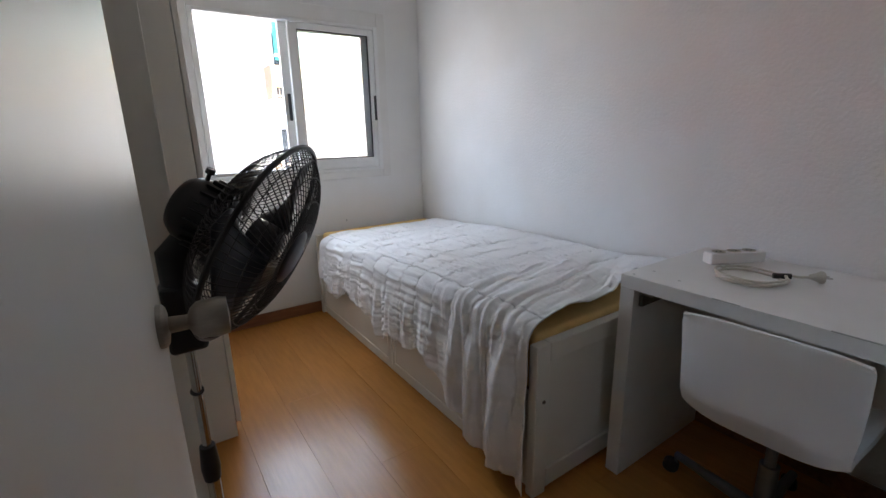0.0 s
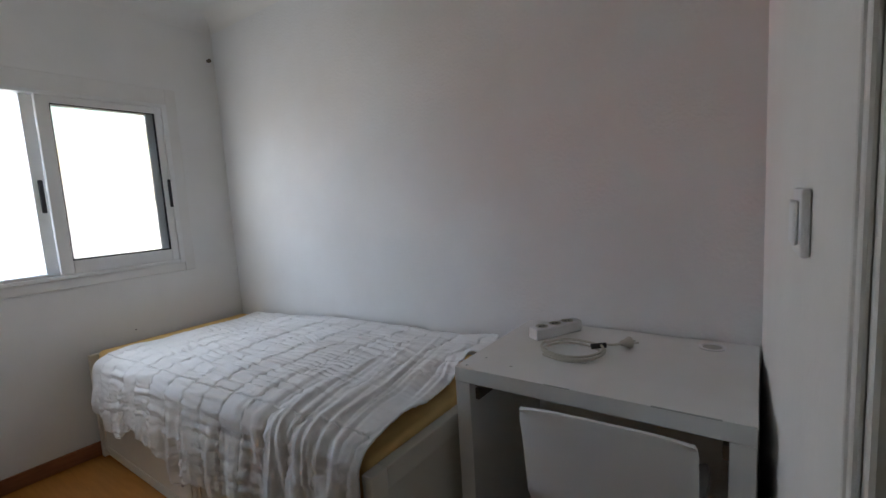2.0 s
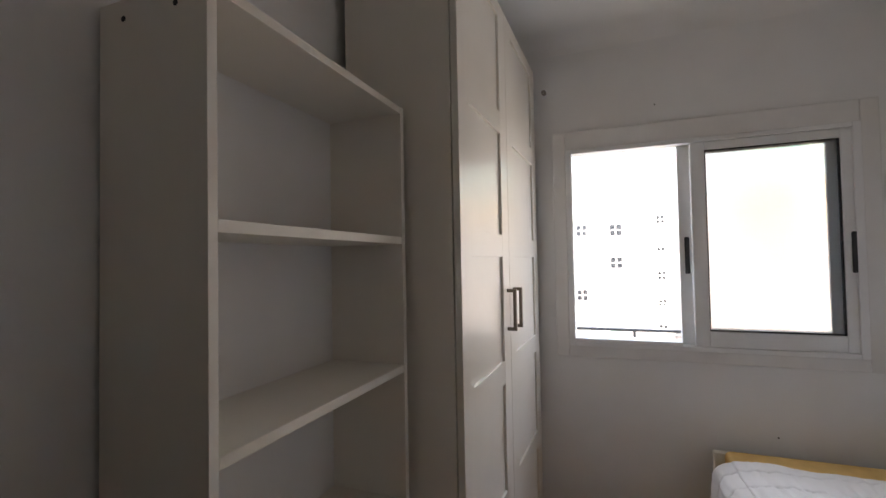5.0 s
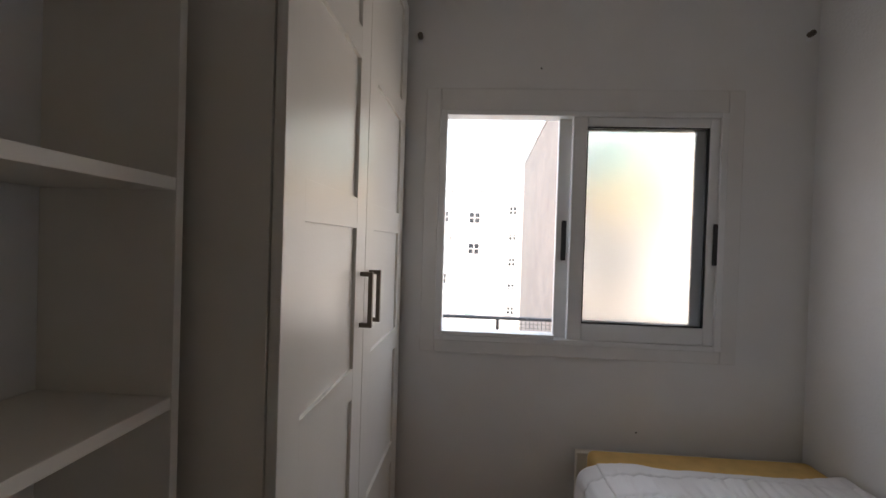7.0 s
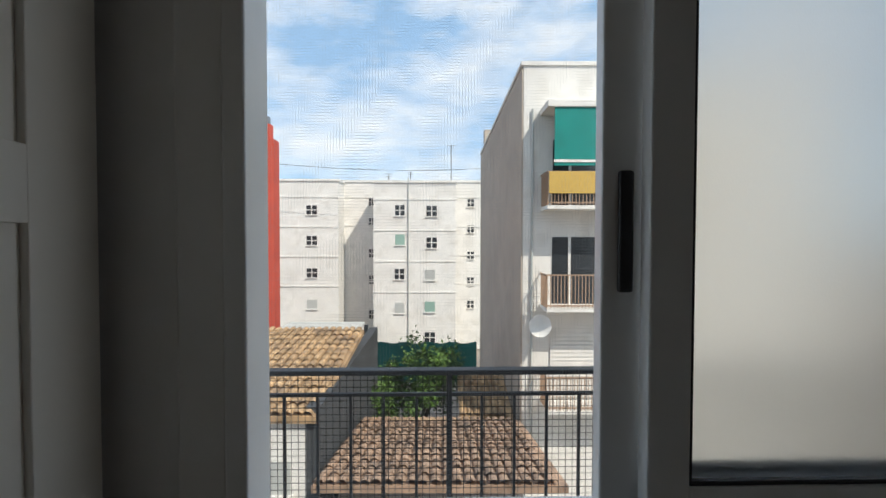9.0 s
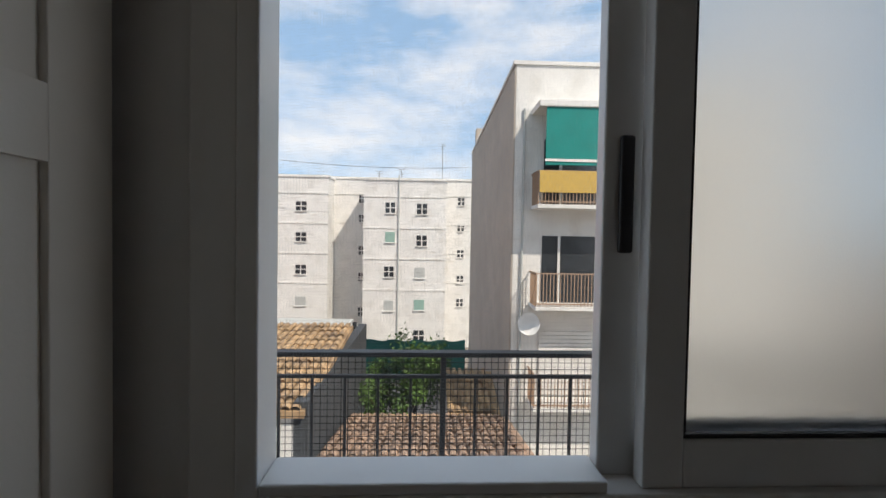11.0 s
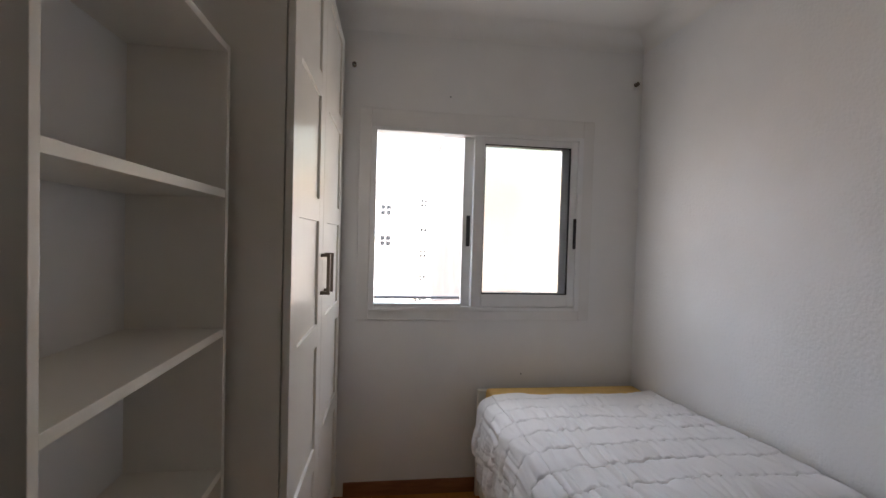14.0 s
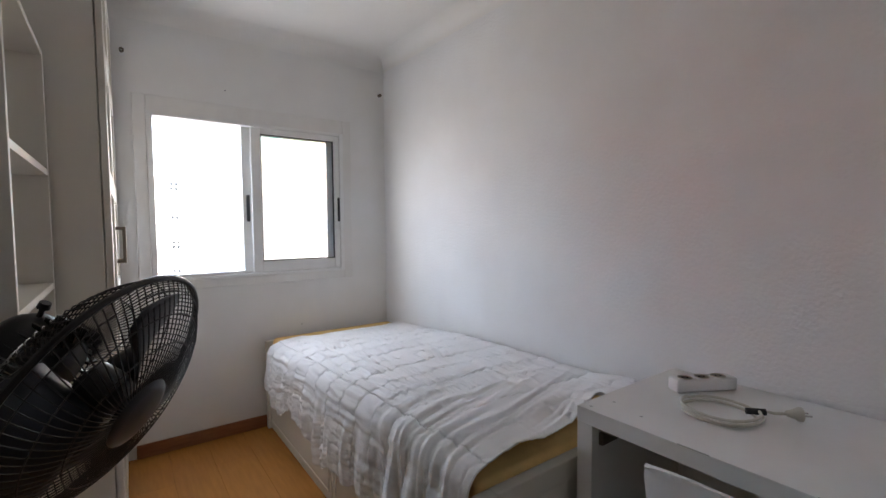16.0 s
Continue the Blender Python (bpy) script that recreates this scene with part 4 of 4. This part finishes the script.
def far_window(parent, x, y, z, w, h, mode, axis="y"):
    """A window with its frame on a wall that faces -y (or -x)."""
    def bx(a0, d0, b0, a1, d1, b1, bev=0.0):
        if axis == "y":
            return box(x + a0, y + d0, z + b0, x + a1, y + d1, z + b1, bev)
        return box(x + d0, y + a0, z + b0, x + d1, y + a1, z + b1, bev)
    gl = part("window", bx(-w / 2, -0.04, -h / 2, w / 2, 0.05, h / 2), {0: DARKGL, 1: SHUT, 2: SHUTG}[mode], parent)
    if mode == 0:
        part("frame", bx(-0.05, -0.09, -h / 2, 0.05, -0.042, h / 2), RENDERW, gl)
        part("frame", bx(-w / 2, -0.09, -0.04, w / 2, -0.0425, 0.04), RENDERW, gl)
    part("sill", bx(-w / 2 - 0.08, -0.14, -h / 2 - 0.1, w / 2 + 0.08, 0.0, -h / 2), RENDERW, gl)


# far white apartment block, in steps
def block(x0, x1, y0, y1, top, label, wins, cornice=True):
    b = thing("apartment_building", label, "building", group="far white apartment blocks")
    part("wall", box(x0, y0, -11, x1, y1, top), RENDERW, b)
    part("parapet", box(x0 - 0.12, y0 - 0.12, top, x1 + 0.12, y1 + 0.12, top + 0.22), RENDERW, b)
    for k in range(4):
        part("floor_band", box(x0 - 0.05, y0 - 0.06, top - 1.55 - 3 * k - 0.1, x1 + 0.05, y0 - 0.001, top - 1.55 - 3 * k + 0.05), RENDERW, b)
    for x, z, w, h, mode in wins:
        far_window(b, x, y0, z, w, h, mode)
    return b


def px(u, d=45.0):
    return -0.417 + (u - 784 + 0.0) / 790 * (d + 0.55)


def pz(v, d=45.0):
    return 1.365 - (v - 411) / 790 * (d + 0.55)


mid = [(px(u), pz(v), 1.05 if u == 765 or u == 762 else 0.95, 1.0, m) for u, v, m in ((709, 376, 0), (765, 377, 0), (709, 425, 2), (765, 430, 0), (708, 483, 0), (762, 484, 1), (708, 540, 1), (762, 538, 2), (762, 590, 0))]
mb = block(px(662), px(808), 45, 56, pz(330), "tall white rendered apartment block with small windows", mid)
part("downpipe", tube([(px(724), 44.9, pz(600)), (px(724), 44.9, pz(322))], 0.07, 8), SHUT, mb)
left = [(px(553, 47), pz(v, 47), 1.1, 0.9, m) for v, m in ((376, 0), (427, 0), (481, 0), (534, 1))]
block(px(488, 47), px(600, 47), 47, 58, pz(328, 47), "white rendered apartment block beside a gap", left)
lw = [(px(659, 50), pz(v, 50), 0.6, 0.9, 0) for v in (362, 396, 448, 492, 550)]
block(px(598, 50), px(668, 50), 50, 60, pz(330, 50), "white recessed stair block with tiny windows", lw)
rw = [(px(834, 49), pz(v, 49), 0.7, 0.75, 0) for v in (364, 407, 451, 494, 533)]
block(px(806, 49), px(872, 49), 49, 60, pz(330, 49), "white rear wing with a column of small windows", rw)

# aerials on the roofs
for u, h in ((800, 3.6), (726, 1.0), (686, 0.8)):
    a = thing("roof_aerial", "thin metal television aerial on a far roof", "aerial", pose(px(u), 46.5, pz(330) + 0.2), group="roof aerials")
    part("mast", tube([(0, 0, 0), (0, 0, h)], 0.035, 6), GREYM, a)
    for k in range(3):
        part("rod", tube([(-0.4 + 0.1 * k, 0, h - 0.25 * k), (0.4 - 0.1 * k, 0, h - 0.25 * k)], 0.02, 5), GREYM, a)

part("cable", tube([(px(490, 43) + (px(862, 43) - px(490, 43)) * k / 12, 44.0, pz(297 + 7 * k / 12, 43) - 0.35 * math.sin(k / 12 * math.pi)) for k in range(13)], 0.018, 5), RAILM, mb, "thin dark cable strung above the roofs")

# right-hand house with awning and balconies
rh = thing("corner_house", "white house with tan blind side wall and balconies", "building")
rx, ry0, ry1 = 2.2, 14.0, 29.5
rt = 6.65
bm = box(rx, ry0, -11, 13.0, ry1, rt)
part("wall", bm, RENDERW, rh)
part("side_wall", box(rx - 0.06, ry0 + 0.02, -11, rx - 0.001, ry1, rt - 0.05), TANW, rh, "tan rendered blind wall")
part("coping", box(rx - 0.1, ry0 - 0.06, rt, 13.1, ry1 + 0.1, rt + 0.12), RENDERW, rh)
part("chimney", box(rx + 0.1, 28.4, rt, rx + 0.7, 29.2, rt + 1.4), TANW, rh)
part("downpipe", tube([(rx + 0.28, ry0 - 0.06, -8), (rx + 0.28, ry0 - 0.06, rt - 1.4)], 0.04, 8), SHUT, rh)
bx0 = 2.75
for k, zf in enumerate((2.15, -0.95, -4.05)):
    bal2 = part("balcony", box(bx0, ry0 - 1.0, zf - 0.12, 6.4, ry0 - 0.001, zf, 0.01), RENDERW, rh)
    rail = bmesh.new()
    add_box(rail, bx0, ry0 - 1.0, zf + 0.98, 6.4, ry0 - 0.96, zf + 1.02)
    add_box(rail, bx0, ry0 - 1.0, zf + 0.06, 6.4, ry0 - 0.96, zf + 0.10)
    add_box(rail, bx0, ry0 - 0.96, zf + 0.98, bx0 + 0.04, ry0 - 0.01, zf + 1.02)
    part("railing", rail, BALCM, bal2)
    bar = part("bar", box(-0.012, -0.012, 0.0, 0.012, 0.012, 0.98), BALCM, bal2)
    bar.location = (bx0 + 0.02, ry0 - 0.98, zf)
    spots = [(bx0 + 0.02 + i * 0.107, ry0 - 0.98) for i in range(1, 34)] + [(bx0 + 0.02, ry0 - 0.9 + i * 0.11) for i in range(8)]
    for x, y in spots:
        o = new("bar", bar.data)
        o.parent = bal2
        o.location = (x, y, zf)
    g = part("terrace_door", box(3.15, ry0 - 0.03, zf, 4.9, ry0 + 0.05, zf + 2.15), (DARKGL, DARKGL, SHUT)[k], rh, "sliding glass terrace door")
    if k < 2:
        part("frame", box(3.66, ry0 - 0.07, zf, 3.74, ry0 - 0.032, zf + 2.15), RENDERW, g)
    else:
        for i in range(16):
            part("slat", box(3.1, ry0 - 0.06, zf + 0.1 + i * 0.13, 4.9, ry0 - 0.032, zf + 0.21 + i * 0.13), RENDERW, g)
part("cane_screen", box(bx0 + 0.04, ry0 - 1.035, 2.5, 6.4, ry0 - 1.005, 3.15, 0.005), BAMBOO, rh, "yellow cane screen on the balcony")
part("awning_box", box(2.72, ry0 - 1.1, 5.05, 6.4, ry0 - 0.001, 5.25, 0.02), RENDERW, rh)
bm = box(2.95, ry0 - 1.04, 3.32, 4.6, ry0 - 1.02, 5.04, 0.004)
part("awning", bm, AWNM, rh, "teal green drop awning")
part("awning_bar", box(2.93, ry0 - 1.06, 3.42, 4.62, ry0 - 1.045, 3.50), RENDERW, rh)

dish = part("satellite_dish", lathe([(0.0, 0.0), (0.14, 0.012), (0.26, 0.045), (0.36, 0.09), (0.355, 0.10), (0.25, 0.058), (0.13, 0.024), (0.0, 0.012)], 24, pose(rx + 0.5, ry0 - 0.45, -1.6, 70, 0, -25)), RENDERW, rh, "white satellite dish", True)
part("dish_arm", tube([(rx + 0.5, ry0 - 0.45, -1.62), (rx + 0.5, ry0 - 0.2, -1.8), (rx + 0.5, ry0 - 0.01, -1.8)], 0.025, 6), GREYM, dish)

# red house
red = thing("red_house", "narrow red rendered house with a chimney", "building")
part("wall", box(-20.0, 29.0, -11, -11.55, 30.0, 7.2), REDW, red)
part("chimney", box(-12.5, 29.2, 7.2, -11.85, 29.8, 8.2, 0.02), REDW, red)
part("chimney_cap", box(-12.35, 29.3, 8.2, -12.0, 29.7, 8.7, 0.02), GREYM, red)


def tile_roof(name, label, x0, x1, ya, za, yb, zb, mat_, wall, pitch=0.24):
    """A roof of half-round clay tiles that run along y."""
    r = thing(name, label, "roof")
    bm = bmesh.new()
    for v in ((x0, ya), (x1, ya), (x1, yb), (x0, yb)):
        bm.verts.new((v[0], v[1], (za if v[1] == ya else zb) - 0.04))
    bm.verts.ensure_lookup_table()
    f = bm.faces.new(bm.verts[:])
    ex = bmesh.ops.extrude_face_region(bm, geom=[f])
    for v in [g for g in ex["geom"] if isinstance(g, bmesh.types.BMVert)]:
        v.co.z -= 0.15
    part("deck", bm, mat_, r)
    verts, faces = [], []
    rnd = random.Random(len(name) + int(x0 * 10))
    n, rows = int((x1 - x0) / pitch), max(4, int(abs(yb - ya) / 0.42))
    for i in range(n):
        for j in range(rows):
            t0, t1 = j / rows, (j + 1.15) / rows
            xc = x0 + (i + 0.5) * pitch + rnd.uniform(-0.015, 0.015)
            lift = rnd.uniform(-0.008, 0.02)
            b0 = len(verts)
            for t, rr, up in ((t0, 0.115, 0.03), (t1, 0.095, 0.0)):
                y, z = ya + (yb - ya) * t, za + (zb - za) * t
                for k in range(6):
                    a = math.pi * k / 5
                    verts.append((xc + rr * math.cos(a), y, z + lift + up + rr * 0.75 * math.sin(a) - 0.03))
            for k in range(5):
                faces.append((b0 + k, b0 + k + 1, b0 + 7 + k, b0 + 6 + k))
    me = bpy.data.meshes.new("tiles")
    me.from_pydata(verts, [], faces)
    me.materials.append(mat_)
    o = new("tiles", me)
    o.parent = r
    tagged(o, "half-round clay tiles", kind="stuff")
    if wall:
        part("wall", box(*wall), RENDERW, r)
    return r


lr = tile_roof("tiled_house", "low house with ochre clay tile roof", -11.0, -3.25, 9.3, -2.72, 15.5, -2.05, TILEM, (-10.9, 9.45, -11, -3.5, 15.3, -2.95))
# near-black colour here stands for the shade on this side
part("side_wall", box(-3.52, 9.44, -11, -3.20, 18.5, -2.6), SHADEWALL, lr, "side wall painted dark for its shade")
far_window(lr, -4.15, 9.45, -4.2, 0.55, 0.75, 1)
tile_roof("low_roof", "low shed with weathered brown clay tiles", -3.1, 2.15, 8.4, -3.75, 14.2, -4.75, DKTILE, (-3.0, 8.5, -11, 2.1, 14.0, -5.1))
tile_roof("low_roof", "far low outbuilding with ochre tiles", 0.2, 2.1, 15.2, -5.1, 18.0, -4.4, TILEM, (0.3, 15.3, -11, 2.05, 17.9, -5.5))
gw = thing("garden_wall", "pale rendered garden wall beyond the roofs", "wall")
part("wall", box(-3.1, 14.6, -11, 0.0, 14.85, -5.1, 0.02), RENDERW, gw)
part("coping", box(-3.15, 14.55, -5.099, 0.05, 14.9, -5.02, 0.01), TILEM, gw)
gn = thing("shade_net", "dark green shade netting fence in the courtyard", "fence")
bm = bmesh.new()
for i in range(34):
    x = px(662, 31) + i * 0.215
    add_box(bm, x, 31 + 0.02 * math.sin(i * 1.7), -9.0, x + 0.214, 31.04 + 0.02 * math.sin(i * 1.7), pz(602, 31) + 0.06 * math.sin(i * 0.8))
part("netting", bm, GREENN, gn)
for i in range(5):
    part("post", tube([(px(662, 31) + i * 1.8, 31.1, -11), (px(662, 31) + i * 1.8, 31.1, pz(600, 31))], 0.05, 6), GREYM, gn)
cw = thing("courtyard_house", "low white outbuildings at the foot of the blocks", "building")
part("wall", box(px(490, 38), 38, -11, px(630, 38), 42, pz(585, 38)), RENDERW, cw)
part("roof", box(px(490, 38) - 0.1, 37.7, pz(585, 38), px(632, 38), 42.1, pz(582, 38) + 0.1), SHUT, cw)
part("hatch", box(px(553, 37.9), 37.6, pz(603, 38), px(580, 37.9), 37.95, pz(590, 38)), BAMBOO, cw, "yellow sunlit shutter")
part("doorway", box(px(645, 38), 37.9, pz(590, 38), px(652, 38), 38.1, pz(570, 38)), DARKGL, cw)


# ---- trees ----
def tree(x, y, z0, h, spread, seed, label):
    rnd = random.Random(seed)
    t = thing("tree", label, "tree", pose(x, y, z0), group="courtyard trees")
    bm = bmesh.new()
    add_tube(bm, [(0, 0, 0), (0.06, 0.02, h * 0.3), (-0.04, 0.05, h * 0.62)], [0.16, 0.12, 0.07], 8)
    tips = []
    for k in range(9):
        a = k * 2.4 + rnd.uniform(-0.3, 0.3)
        z = h * rnd.uniform(0.3, 0.6)
        e = Vector((spread * rnd.uniform(0.4, 0.85) * math.cos(a), spread * rnd.uniform(0.4, 0.85) * math.sin(a), h * rnd.uniform(0.55, 0.92)))
        add_tube(bm, [(0, 0, z), (e.x * 0.5, e.y * 0.5, (z + e.z) / 2 + 0.1), tuple(e)], [0.06, 0.035, 0.012], 6)
        tips.append(e)
    part("trunk", bm, BARK, t, "", True)
    verts, faces = [], []
    for e in tips + [Vector((0, 0, h * 0.85)), Vector((0.2, 0, h * 0.7))]:
        for c in range(7):
            cc = e + Vector([rnd.gauss(0, spread * 0.2) for _ in range(3)])
            for k in range(70):
                p = cc + Vector([rnd.gauss(0, spread * 0.10) for _ in range(3)])
                s = rnd.uniform(0.05, 0.11)
                d1 = Vector([rnd.uniform(-1, 1) for _ in range(3)]).normalized()
                d2 = d1.orthogonal().normalized()
                b0 = len(verts)
                verts += [p - d1 * s, p + d2 * s * 0.5, p + d1 * s, p - d2 * s * 0.5]
                faces.append((b0, b0 + 1, b0 + 2, b0 + 3))
    me = bpy.data.meshes.new("crown")
    me.from_pydata(verts, [], faces)
    me.materials.append(LEAFM)
    o = new("crown", me)
    o.parent = t
    o["label"] = "loose crown of small green leaves"


tree(px(738, 18), 18.0, -11.0, 8.4, 2.0, 3, "bushy green tree rising between the roofs")
tree(px(665, 19), 19.0, -11.0, 7.0, 1.3, 8, "green courtyard tree beside the dark wall")
tree(px(632, 33), 33.0, -11.0, 3.6, 1.6, 12, "low green bush before the white wall")

# the houses stand a little out of line with the flat and higher with distance
for ob in [o for o in scene.objects if o not in indoors and o.parent is None]:
    far = ob.children[0]
    depth = ob.matrix_basis.translation.y + sum(c[1] for c in far.bound_box) / 8 + 0.56
    rise = 1 + 0.0155 * depth / 12.4
    pivot = Vector((-0.43, -0.56, -11.0))
    ob.matrix_world = Matrix.Translation(pivot) @ Matrix.Rotation(radians(-1.37), 4, "Z") @ Matrix.Diagonal((1, 1, rise, 1)) @ Matrix.Translation(-pivot) @ ob.matrix_basis

# ---- floor boards ----
fl = thing("floor", "orange laminate floor boards with fine joints", "floor", kind="structure")
part("subfloor", box(XL, YN - T, -0.1, XR, YF, -0.009), FLOORM, fl)
plank_mesh = {}
pw, plen = 0.193, 1.29
rows_n = int((XR - XL) / pw) + 1
for i in range(rows_n):
    x0 = XL + i * pw
    x1 = min(x0 + pw - 0.0007, XR)
    off = (i * 0.47) % 1.0 * plen
    y = YN - T - off
    while y < YF:
        a, b = max(y, YN - T), min(y + plen - 0.0007, YF)
        if b - a > 0.02:
            key = (round(x1 - x0, 4), round(b - a, 4))
            if key not in plank_mesh:
                o = part("plank", box(0, 0, -0.0085, x1 - x0, b - a, 0.0, 0.0003, 1), FLOORM, fl)
                plank_mesh[key] = o.data
            else:
                o = new("plank", plank_mesh[key])
                o.parent = fl
            o.location = (x0, a, 0)
        y += plen
